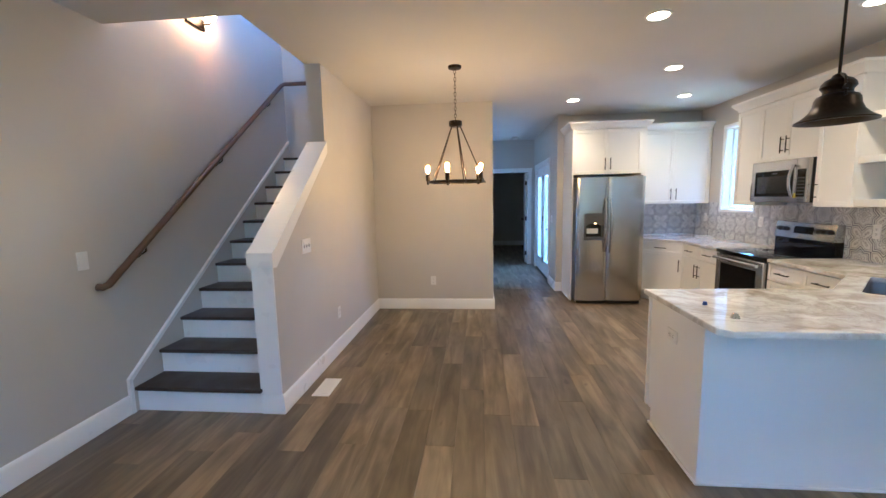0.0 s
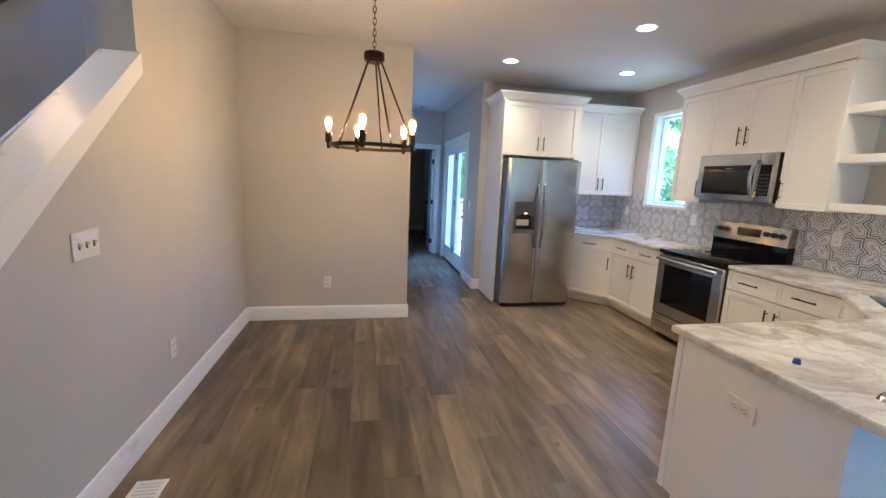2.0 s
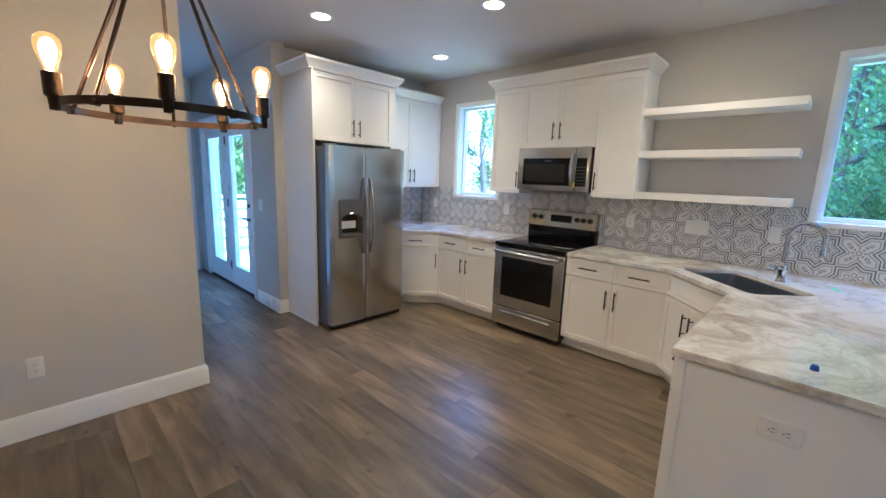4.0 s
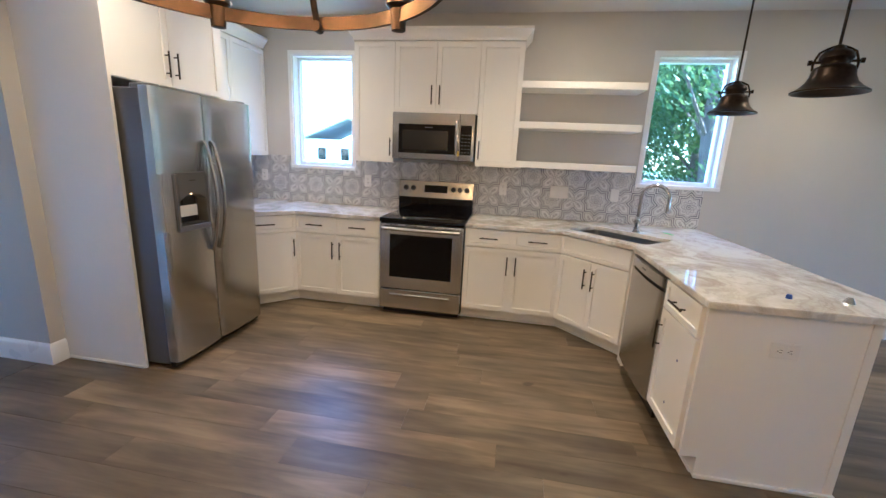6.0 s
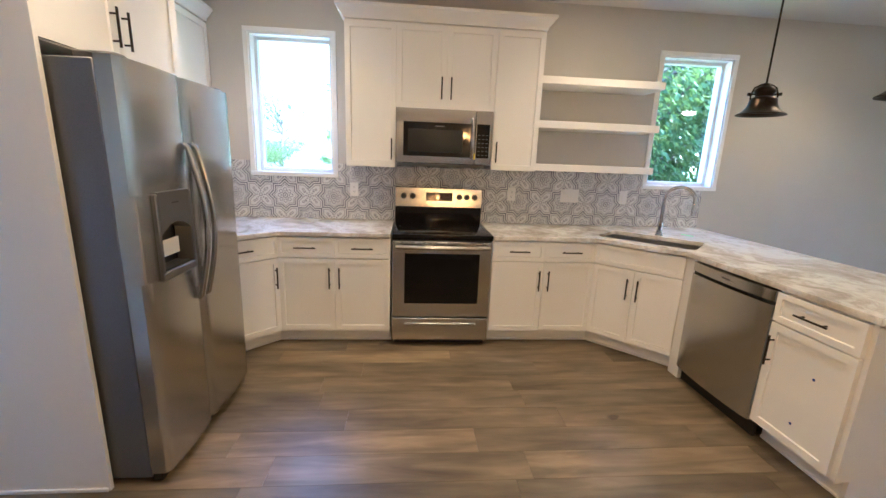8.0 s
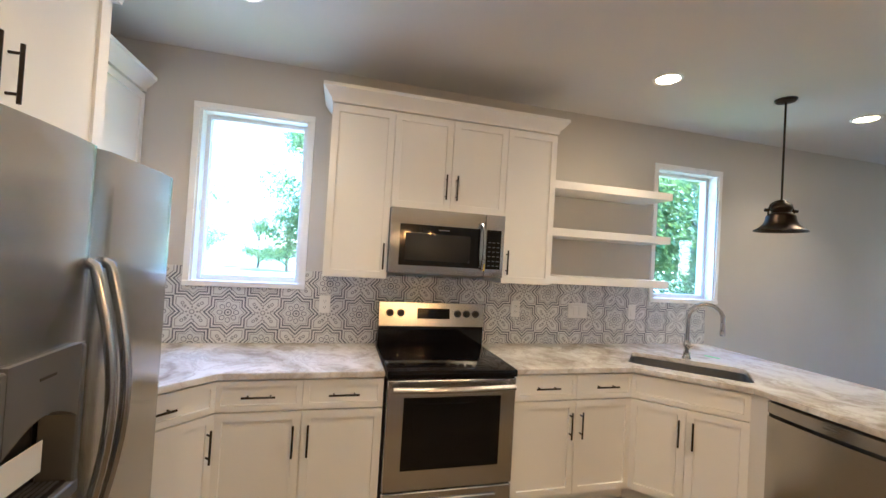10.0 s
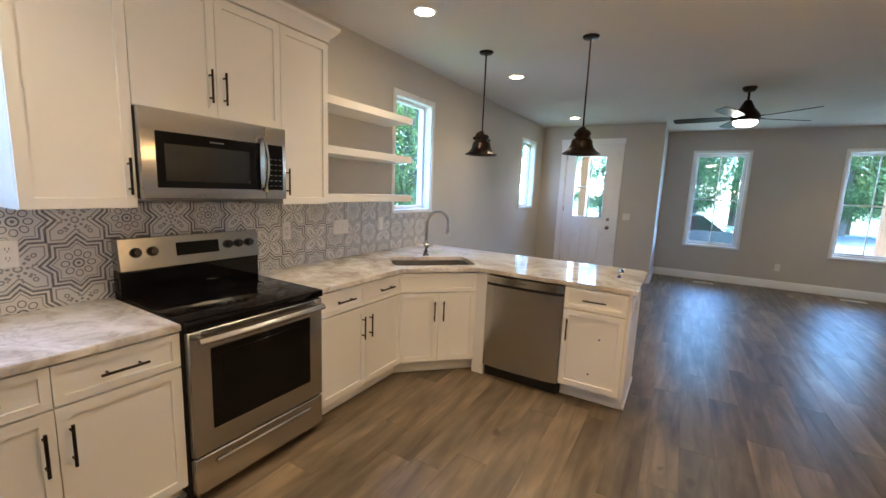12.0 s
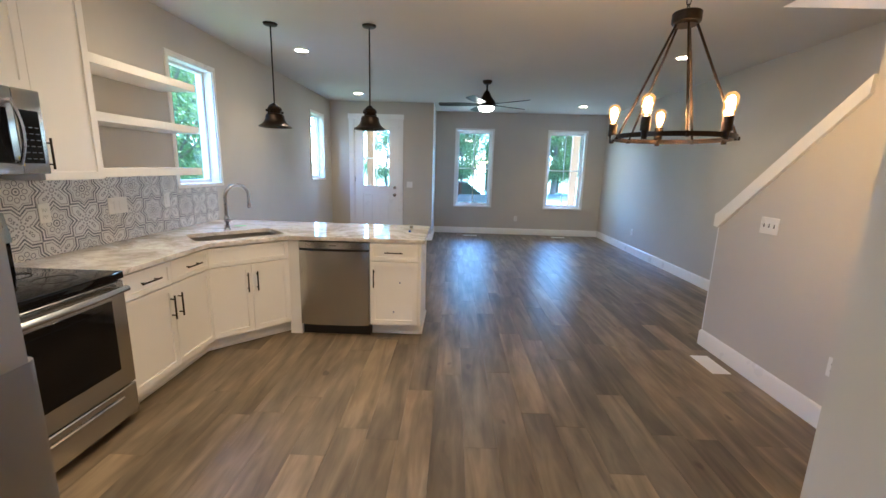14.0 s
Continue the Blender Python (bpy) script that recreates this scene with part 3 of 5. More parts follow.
def french_leaf(name, y0, y1, handle):
    d = thing(name, pose(HALL_E + 0.02, y0, 0.022), "white glazed double door to the deck, closed", "door", kind="structure")
    w, h, t = y1 - y0, 2.025, 0.042
    s, gz0, gz1 = 0.16, 0.25, 1.87
    part("door_leaf", boxes((0, t, 0, s, 0, h), (0, t, w - s, w, 0, h), (0, t, s, w - s, 0, gz0), (0, t, s, w - s, gz1, h), bev=0.003), M["trim"], d)
    part("glass_frame", boxes((-0.008, t + 0.008, s - 0.02, s + 0.01, gz0 - 0.02, gz1 + 0.02), (-0.008, t + 0.008, w - s - 0.01, w - s + 0.02, gz0 - 0.02, gz1 + 0.02), (-0.008, t + 0.008, s + 0.01, w - s - 0.01, gz0 - 0.02, gz0 + 0.01), (-0.008, t + 0.008, s + 0.01, w - s - 0.01, gz1 - 0.01, gz1 + 0.02), bev=0.003), M["trim"], d)
    g = part("pane", box(0.019, 0.023, s + 0.01, w - s - 0.01, gz0 + 0.01, gz1 - 0.01), M["glass"], d)
    g.visible_shadow = False
    if handle:
        lv = lathe([(0.026, 0), (0.026, 0.008), (0.012, 0.014), (0.012, 0.05), (0, 0.05)], 16, None, pose(0, 0.06, 0.90, 0, -90))
        rod(lv, (-0.045, 0.06, 0.90), (-0.045, 0.17, 0.895), 0.009, 10, 0.007)
        part("lever_handle", lv, M["black_iron"], d, "black lever handle")
        part("deadbolt", lathe([(0.028, 0), (0.028, 0.01), (0.02, 0.018), (0.008, 0.035), (0, 0.035)], 16, None, pose(0, 0.06, 1.06, 0, -90)), M["black_iron"], d, "black deadbolt")
    for z in (0.25, 1.05, 1.82) if handle else ():
        part("hinge", box(-0.010, 0.006, w - 0.010, w + 0.006, z - 0.05, z + 0.05, 0.002), M["black_iron"], d, "black hinge")
    return d


mid = (FD[0] + FD[1]) / 2
french_leaf("door_2", FD[0] + 0.02, mid - 0.004, True)
french_leaf("door_3", mid + 0.004, FD[1] - 0.02, False)

# door at the end of the hall, open into a dark room
casing("trim_hall_door", "y", HALL_N, -1, FAR[0], FAR[1], FAR[3], 0.07)
jb = boxes((FAR[0], FAR[0] + 0.016, HALL_N, HALL_N + 0.12, 0, FAR[3]), (FAR[1] - 0.016, FAR[1], HALL_N, HALL_N + 0.12, 0, FAR[3]), (FAR[0] + 0.016, FAR[1] - 0.016, HALL_N, HALL_N + 0.12, FAR[3] - 0.016, FAR[3]))
structure("jamb_hall_door", jb, M["trim"], "white jamb of the hall door", "trim")
d4 = thing("door_4", pose(FAR[1] - 0.02, HALL_N + 0.125, 0.012, 0, 0, 86), "white panelled hall door, standing open into the next room", "door", kind="structure")
part("door_leaf", boxes((0, 0.76, 0, 0.035, 0, 0.22), (0, 0.12, 0, 0.035, 0.22, 2.0), (0.64, 0.76, 0, 0.035, 0.22, 2.0), (0.12, 0.64, 0, 0.035, 1.88, 2.0), (0.12, 0.64, 0, 0.035, 0.95, 1.10), (0.12, 0.64, 0.01, 0.025, 0.22, 0.95), (0.12, 0.64, 0.01, 0.025, 1.10, 1.88)), M["trim"], d4)
part("knob", lathe_knob(0.028, 0.055, pose(0.70, 0.035, 0.95, -90)), M["black_iron"], d4, "black knob")
for z in (0.22, 1.0, 1.78):
    part("hinge", box(-0.012, 0.004, -0.006, 0.036, z - 0.045, z + 0.045), M["black_iron"], d4, "black hinge")


# ---- stairs ----
RISE, RUN, STEPS, SY0 = 0.187, 0.2505, 11, 2.590


def staircase():
    st = thing("staircase", pose(WX, SY0, 0), "closed staircase with dark stained treads and white risers", "staircase", kind="structure")
    x0, x1 = 0.02, STAIR_X - 0.14 - WX
    for k in range(STEPS):
        y, z = k * RUN, k * RISE
        part("riser", box(x0, x1, y, y + 0.02, z, z + RISE - 0.028), M["trim"], st)
        part("tread", box(x0, x1, y - 0.028, min(y + RUN + 0.02, STAIR_N - SY0), z + RISE - 0.028, z + RISE, 0.010, 3), M["tread"], st, "dark stained tread with a rounded nose")
    e0, e1 = -0.055, STAIR_N - SY0
    sl = RISE / RUN
    pts = [(e0, 0), (e0, 0.255), (e0 + 0.06, 0.30), (e1, 0.30 + sl * (e1 - e0 - 0.06)), (e1, sl * (e1 - e0) - 0.2), (e0 + 0.4, 0)]
    part("skirt_board", prism(pts, 0.0, 0.018, 0.0, to_x), M["wall"], st)
    cap = [(e0 - 0.004, 0.0), (e0 - 0.004, 0.258), (e0 + 0.058, 0.305), (e1, 0.305 + sl * (e1 - e0 - 0.058)), (e1, 0.27 + sl * (e1 - e0 - 0.058)), (e0 + 0.066, 0.272), (e0 + 0.024, 0.24), (e0 + 0.024, 0.0)]
    part("skirt_cap", prism(cap, 0.0, 0.024, 0.0, to_x), M["trim"], st)
    # newel end board and sloped cap of the half wall
    nx0, nx1 = STAIR_X - 0.155 - WX, STAIR_X + 0.012 - WX
    part("newel_board", box(nx0, nx1 - 0.012, -0.005, 0.010, 0.141, HZ0 - 0.05, 0.002), M["trim"], st)
    dy = HW1 - SY0
    ds = (HZ1 - HZ0) / (HW1 - HW0)
    n0 = HW0 - SY0 - 0.045
    capp = [(n0, HZ0 - 0.055), (n0, HZ0 + 0.045), (n0 + 0.06, HZ0 + 0.045 + 0.075 * ds * 0.6), (dy, HZ1 + 0.05), (dy, HZ1 - 0.05), (n0 + 0.05, HZ0 - 0.06)]
    part("half_wall_cap", prism(capp, STAIR_X - 0.165 - WX, STAIR_X + 0.022 - WX, 0.0, to_x), M["trim"], st, "white sloping half-wall cap")
    return st


staircase()


def handrail():
    h = thing("handrail", pose(WX + 0.075, 2.40, 0.965), "brown stained wooden handrail on metal brackets", "handrail")
    n = 2.61
    k = RISE / RUN
    pts = [(-0.06, 0, 0), (-0.02, 0, 0), (0, 0.02, 0.012)] + [(0, n * i / 12 + 0.03, k * n * i / 12 + 0.02) for i in range(13)] + [(0.03, n + 0.06, k * n + 0.045), (0.12, n + 0.065, k * n + 0.045), (0.85, n + 0.065, k * n + 0.045)]
    part("rail", tube(pts, 0.026, 12, None, 0.85), M["rail"], h)
    for i in (0.12, 0.5, 0.88):
        bm = bmesh.new()
        y, z = n * i + 0.03, k * n * i + 0.0
        tube([(0, y, z), (0, y, z - 0.04), (-0.03, y, z - 0.06), (-0.075, y, z - 0.06)], 0.007, 8, bm)
        rod(bm, (-0.068, y, z - 0.06), (-0.075, y, z - 0.06), 0.03, 16)
        part("bracket", bm, M["bronze"], h)
    return h


handrail()


# ---- kitchen cabinets ----
def bar_pull(parent, x, z, length, upright, y=0.0):
    """A dark bar pull on two posts, in front of the face at y."""
    bm = bmesh.new()
    d = (0, 0, 1) if upright else (1, 0, 0)
    a = Vector((x, y - 0.030, z)) - Vector(d) * length / 2
    b = Vector((x, y - 0.030, z)) + Vector(d) * length / 2
    rod(bm, a, b, 0.0055, 10)
    for s in (0.16, 0.84):
        q = a.lerp(b, s)
        rod(bm, q, (q.x, y, q.z), 0.0045, 8)
    return part("handle", bm, M["handle"], parent, "dark bronze bar pull")


def shaker(name, parent, x0, x1, z0, z1, rail=0.058, t=0.020):
    """A shaker front: stiles and rails round a recessed flat panel; the face lies at y = -t."""
    g = 0.0015
    x0, x1, z0, z1 = x0 + g, x1 - g, z0 + g, z1 - g
    bm = box(x0, x1, -t, 0, z0, z1)
    bm.normal_update()
    front = [f for f in bm.faces if f.normal.y < -0.9]
    bmesh.ops.inset_region(bm, faces=front, thickness=min(rail, (z1 - z0) * 0.28))
    bmesh.ops.inset_region(bm, faces=front, thickness=0.0025, depth=-0.009)
    return part(name, bm, M["cabinet"], parent)


CT = 0.85


def base_cabinet(at, w, doors, drawers, depth=0.60, label="", pulls="mid", toe=0.075, false_front=False, corner=0.0):
    c = thing("base_cabinet", at, label, "cabinet", "kitchen base cabinets")
    part("body", box(0, w, 0.0, depth, 0.105, CT) if not false_front else prism([(0, 0.105), (depth, 0.105), (depth, 0.62), (0.05, 0.62), (0.05, CT), (0, CT)], 0.0, w, 0.0, to_x), M["cabinet"], c)
    part("toe_kick", box(-corner, w + corner, toe, toe + 0.016, 0.0, 0.105), M["cabinet"], c)
    part("toe_trim", box(-corner, w + corner, toe - 0.010, toe, 0.0, 0.018, 0.004), M["trim"], c)
    dw = w / max(1, drawers)
    for k in range(drawers):
        f = shaker("drawer_front", c, k * dw, (k + 1) * dw, 0.69, 0.842, 0.045)
        if not false_front:
            bar_pull(f, (k + 0.5) * dw, 0.766, 0.155, False, -0.02)
    ww = w / doors
    for k in range(doors):
        f = shaker("door", c, k * ww, (k + 1) * ww, 0.118, 0.684)
        if doors == 2:
            x = ww - 0.036 if k == 0 else ww + 0.036
        else:
            x = w - 0.036 if pulls == "right" else 0.036
        bar_pull(f, x, 0.54, 0.16, True, -0.02)
    return c


FX = 2.735
base_cabinet(pose(FX, 5.52, 0, 0, 0, -90), 0.82, 2, 2, 0.615, "white shaker base cabinet with two drawers beside the range", corner=0.031)
base_cabinet(pose(FX, 3.935, 0, 0, 0, -90), 0.815, 2, 2, 0.615, "white shaker base cabinet with two drawers beside the sink corner", corner=0.031)
base_cabinet(pose(2.349, 5.906, 0, 0, 0, -45), 0.546, 1, 1, 0.40, "white corner base cabinet beside the refrigerator", "right", corner=0.031)
base_cabinet(pose(FX, 3.12, 0, 0, 0, -135), 0.612, 2, 1, 0.45, "white corner sink cabinet with two doors", false_front=True, corner=0.031)
PY = 2.685
dotted_cabinet = base_cabinet(pose(1.592, PY, 0, 0, 0, 180), 0.413, 1, 1, 0.64, "white base cabinet with two small blue dots on its door", "left")
# two flat dark-blue dots on the door's face
for x, z in ((0.257, 0.50), (0.204, 0.235)):
    part("drill_mark", lathe([(0.007, 0), (0.007, 0.001), (0, 0.001)], 10, None, pose(x, -0.011, z, 90)), M["blue"], dotted_cabinet, "small blue dot")

# corner fillers and peninsula panels
fl = thing("cabinet_filler", pose(2.302, PY, 0), "white filler post between sink cabinet and dishwasher", "filler panel")
part("panel", boxes((-0.10, 0.002, -0.3, 0.0, 0.0, CT)), M["cabinet"], fl)
pen = thing("peninsula_panel", pose(1.16, 2.04, 0), "white painted end and back panels of the peninsula", "cabinet panel")
part("end_panel", prism([(0.018, 0.0), (0.57, 0.0), (0.57, 0.105), (0.645, 0.105), (0.645, CT), (0.018, CT)], 0.0, 0.018, 0.0, to_x), M["cabinet"], pen)
part("back_panel", box(0.0, EX - 1.16, 0.0, 0.018, 0.0, CT, 0.001), M["cabinet"], pen)
part("corner_trim", prism([(-0.006, -0.006), (0.022, -0.006), (0.022, 0.0), (0.0, 0.0), (0.0, 0.03), (-0.006, 0.03)], 0.0, CT), M["cabinet"], pen)
part("edge_trim", box(-0.006, 0.0, 0.62, 0.648, 0.105, CT), M["cabinet"], pen)
part("base_trim", boxes((-0.016, -0.002, -0.016, 0.575, 0.0, 0.02), (-0.006, EX - 1.16, -0.016, -0.006, 0.0, 0.02), bev=0.004), M["trim"], pen)


# ---- countertops ----
def counter(pts, holes, label):
    c = thing("countertop", pose(0, 0, CT), label, "countertop")
    part("slab", prism(pts, 0.0, 0.032, 0.004, None, holes), M["marble"], c)
    return c


SINK_C, SINK_W, SINK_D = Vector((2.725, 2.70)), 0.68, 0.40
ex, ey = Vector((0.7071, 0.7071)), Vector((0.7071, -0.7071))


def sink_pts(w, d, r=0.05):
    out = []
    for sx, sy, a0 in ((1, 1, 0), (-1, 1, 90), (-1, -1, 180), (1, -1, 270)):
        for k in range(4):
            a = radians(a0 + 30 * k)
            out.append(((w / 2 - r) * sx + r * math.cos(a), (d / 2 - r) * sy + r * math.sin(a)))
    return out


def place(p):
    q = SINK_C + ex * p[0] + ey * p[1]
    return (q.x, q.y)


counter([(EX, 4.70), (2.70, 4.70), (2.70, 5.505), (2.352, 5.853), (2.352, NY), (EX, NY)], [], "white marble countertop beside the range")
counter([(EX, 3.932), (2.70, 3.932), (2.70, 3.134), (2.273, 2.708), (1.128, 2.708), (1.128, 1.90), (1.178, 1.85), (EX, 1.85)], [[place(p) for p in sink_pts(SINK_W, SINK_D)]], "white marble peninsula countertop with grey-brown veins")


def sink():
    s = thing("sink", pose(SINK_C.x, SINK_C.y, CT - 0.002, 0, 0, -45), "stainless steel undermount sink", "sink")
    bm = bmesh.new()
    loops = []
    for w, d, z, r in ((SINK_W + 0.03, SINK_D + 0.03, 0.0, 0.06), (SINK_W + 0.004, SINK_D + 0.004, 0.0, 0.05), (SINK_W - 0.01, SINK_D - 0.01, -0.19, 0.05), (SINK_W - 0.06, SINK_D - 0.06, -0.205, 0.03)):
        loops.append([bm.verts.new((y, x, z)) for x, y in sink_pts(w, d, r)])
    n = len(loops[0])
    for a, b in zip(loops, loops[1:]):
        for k in range(n):
            bm.faces.new((a[k], a[(k + 1) % n], b[(k + 1) % n], b[k]))
    bm.faces.new(loops[-1])
    bmesh.ops.recalc_face_normals(bm, faces=bm.faces[:])
    part("basin", bm, M["sink_steel"], s)
    part("drain", lathe([(0.045, -0.202), (0.04, -0.198), (0.02, -0.203), (0, -0.203)], 20), M["chrome"], s, "chrome drain")
    return s


sink()


def faucet():
    f = thing("faucet", pose(2.905, 2.515, CT + 0.032, 0, 0, -124), "tall chrome gooseneck pull-down faucet", "faucet")
    part("base", lathe([(0, 0), (0.030, 0), (0.030, 0.006), (0.024, 0.014), (0.021, 0.06), (0.024, 0.066), (0.024, 0.115), (0.017, 0.125), (0.0135, 0.135)], 20), M["chrome"], f)
    R = 0.108
    pts = [(0, 0, 0.13), (0, 0, 0.20), (0, 0, 0.29)] + [(R - R * math.cos(a), 0, 0.29 + R * math.sin(a)) for a in [math.pi * k / 10 for k in range(1, 10)]] + [(2 * R - 0.003, 0, 0.275)]
    part("neck", tube(pts, 0.0150, 14), M["chrome"], f)
    part("spray_head", lathe([(0, 0.185), (0.015, 0.185), (0.0185, 0.195), (0.0165, 0.235), (0.0145, 0.285), (0.013, 0.290)], 18, None, pose(2 * R - 0.003, 0, 0)), M["chrome"], f)
    bm = bmesh.new()
    rod(bm, (0, -0.018, 0.09), (0, -0.055, 0.095), 0.014, 14)
    rod(bm, (0, -0.055, 0.095), (0.01, -0.125, 0.105), 0.007, 10, 0.005)
    part("lever", bm, M["chrome"], f)
    return f


faucet()


# ---- range ----
def stove():
    W = 0.748
    r = thing("range", pose(2.715, 4.690, 0, 0, 0, -90), "stainless steel electric range with a black glass cooktop", "range")
    part("body", boxes((0, W, 0.0, 0.62, 0.05, 0.845)), M["blackplastic"], r)
    part("foot_rail", boxes((0.02, W - 0.02, 0.04, 0.58, 0.0, 0.05)), M["blackplastic"], r)
    part("cooktop", box(-0.001, W + 0.001, -0.038, 0.56, 0.845, 0.886, 0.008, 2), M["blackglass"], r, "black glass cooktop")
    for x, y, q in ((0.20, 0.14, 0.10), (0.55, 0.14, 0.085), (0.20, 0.40, 0.075), (0.55, 0.40, 0.10)):
        part("burner_ring", lathe([(q, 0.0), (q, 0.0008), (q - 0.004, 0.0008), (q - 0.004, 0.0)], 32, None, pose(x, y, 0.8862)), M["display"], r)
    d = part("oven_door", boxes((0.004, W - 0.004, -0.036, 0.0, 0.245, 0.838), bev=0.006), M["steel"], r, "brushed steel oven door")
    for k in range(4):
        part("vent_slot", box(0.06 + k * 0.17, 0.17 + k * 0.17, -0.0375, -0.034, 0.826, 0.832), M["blackplastic"], d)
    part("oven_window", box(0.095, W - 0.095, -0.039, -0.03, 0.355, 0.745, 0.002), M["blackglass"], d, "dark oven glass")
    part("inner_window", box(0.15, W - 0.15, -0.0405, -0.03, 0.42, 0.71, 0.001), M["display"], d)
    bm = tube([(0.03 + (W - 0.06) * k / 10, -0.075 - 0.016 * math.sin(math.pi * k / 10), 0.800) for k in range(11)], 0.019, 12, None, 0.75)
    for x in (0.055, W - 0.055):
        rod(bm, (x, -0.036, 0.80), (x, -0.082, 0.80), 0.011, 10)
    part("handle", bm, M["steel_h"], d, "long steel handle")
    dr = part("drawer", box(0.004, W - 0.004, -0.034, 0.0, 0.055, 0.237, 0.006), M["steel"], r, "steel storage drawer")
    part("drawer_pull", boxes((0.10, W - 0.10, -0.046, -0.034, 0.172, 0.198), bev=0.006), M["steel_h"], dr)
    pts = [(0.56, 0.886), (0.56, 1.02), (0.545, 1.03), (0.575, 1.182), (0.635, 1.182), (0.635, 0.84), (0.575, 0.84)]
    m = Matrix(((0, 0, 1, 0), (1, 0, 0, 0), (0, 1, 0, 0), (0, 0, 0, 1)))
    part("backguard", prism([(0.565, 0.84), (0.565, 1.022), (0.637, 1.022), (0.637, 0.84)], 0.0, W, 0.0, m), M["blackglass"], r)
    cp = part("control_panel", prism([(0.548, 1.022), (0.572, 1.18), (0.637, 1.18), (0.637, 1.022)], 0.0, W, 0.0, m), M["steel_h"], r, "steel control panel")
    tilt = math.degrees(math.atan2(0.024, 0.158))
    part("display", box(0.262, 0.492, -0.003, 0.004, -0.036, 0.036), M["display"], cp, "black display", at=pose(0, 0.5605, 1.108, -tilt))
    for x in (0.072, 0.147, 0.552, 0.617, 0.685):
        part("knob", lathe([(0.025, 0), (0.025, 0.006), (0.021, 0.008), (0.019, 0.026), (0.016, 0.029), (0, 0.029)], 20), M["blackplastic"], cp, "black control knob", at=pose(x, 0.5605, 1.11, 90 - tilt))
    return r


stove()


def microwave():
    W, H = 0.745, 0.404
    m = thing("microwave", pose(3.005, 4.683, 1.393, 0, 0, -90), "stainless steel over-the-range microwave", "microwave")
    part("body", box(0, W, 0.02, 0.38, 0.0, H), M["blackplastic"], m)
    d = part("door", box(0.0, 0.611, -0.016, 0.02, 0.0, H, 0.005, 2), M["steel"], m, "brushed steel door")
    part("door_glass", box(0.058, 0.578, -0.019, -0.01, 0.052, H - 0.098, 0.002), M["blackglass"], d, "black door glass")
    part("mesh_window", box(0.092, 0.515, -0.0205, -0.012, 0.082, H - 0.150, 0.006, 2), M["oven_mesh"], d, "dark grey perforated window")
    part("logo_bar", box(0.30, 0.37, -0.0197, -0.018, H - 0.128, H - 0.121), M["steel_dark"], d)
    p = part("control_panel", box(0.614, W, -0.016, 0.02, 0.0, H, 0.005, 2), M["steel"], m)
    part("keypad", box(0.622, W - 0.022, -0.0185, -0.01, 0.052, H - 0.098, 0.002), M["blackglass"], p, "black keypad")
    part("clock_display", box(0.636, W - 0.034, -0.0192, -0.018, H - 0.140, H - 0.115), M["display"], p)
    for i in range(3):
        for j in range(6):
            part("key", box(0.634 + 0.030 * i, 0.652 + 0.030 * i, -0.0192, -0.018, 0.072 + 0.030 * j, 0.077 + 0.030 * j), M["key_print"], p)
    bm = tube([(0.592, -0.03 - 0.036 * math.sin(math.pi * k / 10), 0.045 + (H - 0.10) * k / 10) for k in range(11)], 0.014, 12, None, 0.6)
    for z in (0.055, H - 0.065):
        rod(bm, (0.592, -0.016, z), (0.592, -0.034, z), 0.011, 10)
    part("handle", bm, M["chrome"], m, "curved chrome handle")
    part("energy_tag", box(0.604, 0.616, -0.0215, -0.017, 0.04, 0.085), M["yellow"], m, "yellow hanging tag")
    part("vent", boxes(*[(0.05 + 0.11 * k, 0.14 + 0.11 * k, 0.06, 0.3, -0.004, 0.0) for k in range(6)]), M["blackplastic"], m)
    return m


microwave()


# ---- upper cabinets ----
def crown(name, path, parent, z=2.40):
    prof = [(0, 0), (0.006, 0.0), (0.010, 0.022), (0.030, 0.040), (0.052, 0.070), (0.058, 0.074), (0.058, 0.095), (0, 0.095)]
    return part(name, sweep_profile(prof, path, z), M["cabinet"], parent)


def upper(at, w, z0, z1, depth, doors, pull, label, low=0.14):
    c = thing("wall_cabinet", at, label, "cabinet", "kitchen wall cabinets")
    part("body", box(0, w, 0, depth, z0, z1), M["cabinet"], c)
    ww = w / doors
    for k in range(doors):
        f = shaker("door", c, k * ww, (k + 1) * ww, z0 + 0.002, z1 - 0.012)
        x = (ww - 0.036 if k == 0 else ww + 0.036) if doors == 2 else (w - 0.03 if pull == "right" else 0.03)
        bar_pull(f, x, z0 + low, 0.16, True, -0.02)
    return c


UX = 3.06
c1 = upper(pose(UX, 5.066, 0, 0, 0, -90), 0.381, 1.350, 2.40, EX - UX, 1, "right", "tall white shaker wall cabinet beside the window")
c2 = upper(pose(UX, 4.685, 0, 0, 0, -90), 0.76, 1.800, 2.40, EX - UX, 2, "", "white two-door wall cabinet above the microwave", 0.15)
c3 = upper(pose(UX, 3.925, 0, 0, 0, -90), 0.367, 1.355, 2.40, EX - UX, 1, "left", "tall white shaker wall cabinet beside the open shelves")
ct = thing("crown_moulding", pose(0, 0, 0), "white crown moulding along the wall cabinets", "moulding")
crown("moulding", [(EX, 5.066), (UX - 0.018, 5.066), (UX - 0.018, 3.558), (EX, 3.558)], ct)
part("top_board", box(UX - 0.016, EX, 3.560, 5.064, 2.401, 2.49), M["cabinet"], ct)
upper(pose(2.352, 6.19, 0), 1.012, 1.350, 2.40, 0.31, 2, "", "white two-door wall cabinet in the corner")
ct2 = thing("crown_moulding", pose(0, 0, 0), "white crown moulding along the corner cabinet", "moulding")
crown("moulding", [(2.352, 6.172), (3.364, 6.172)], ct2)
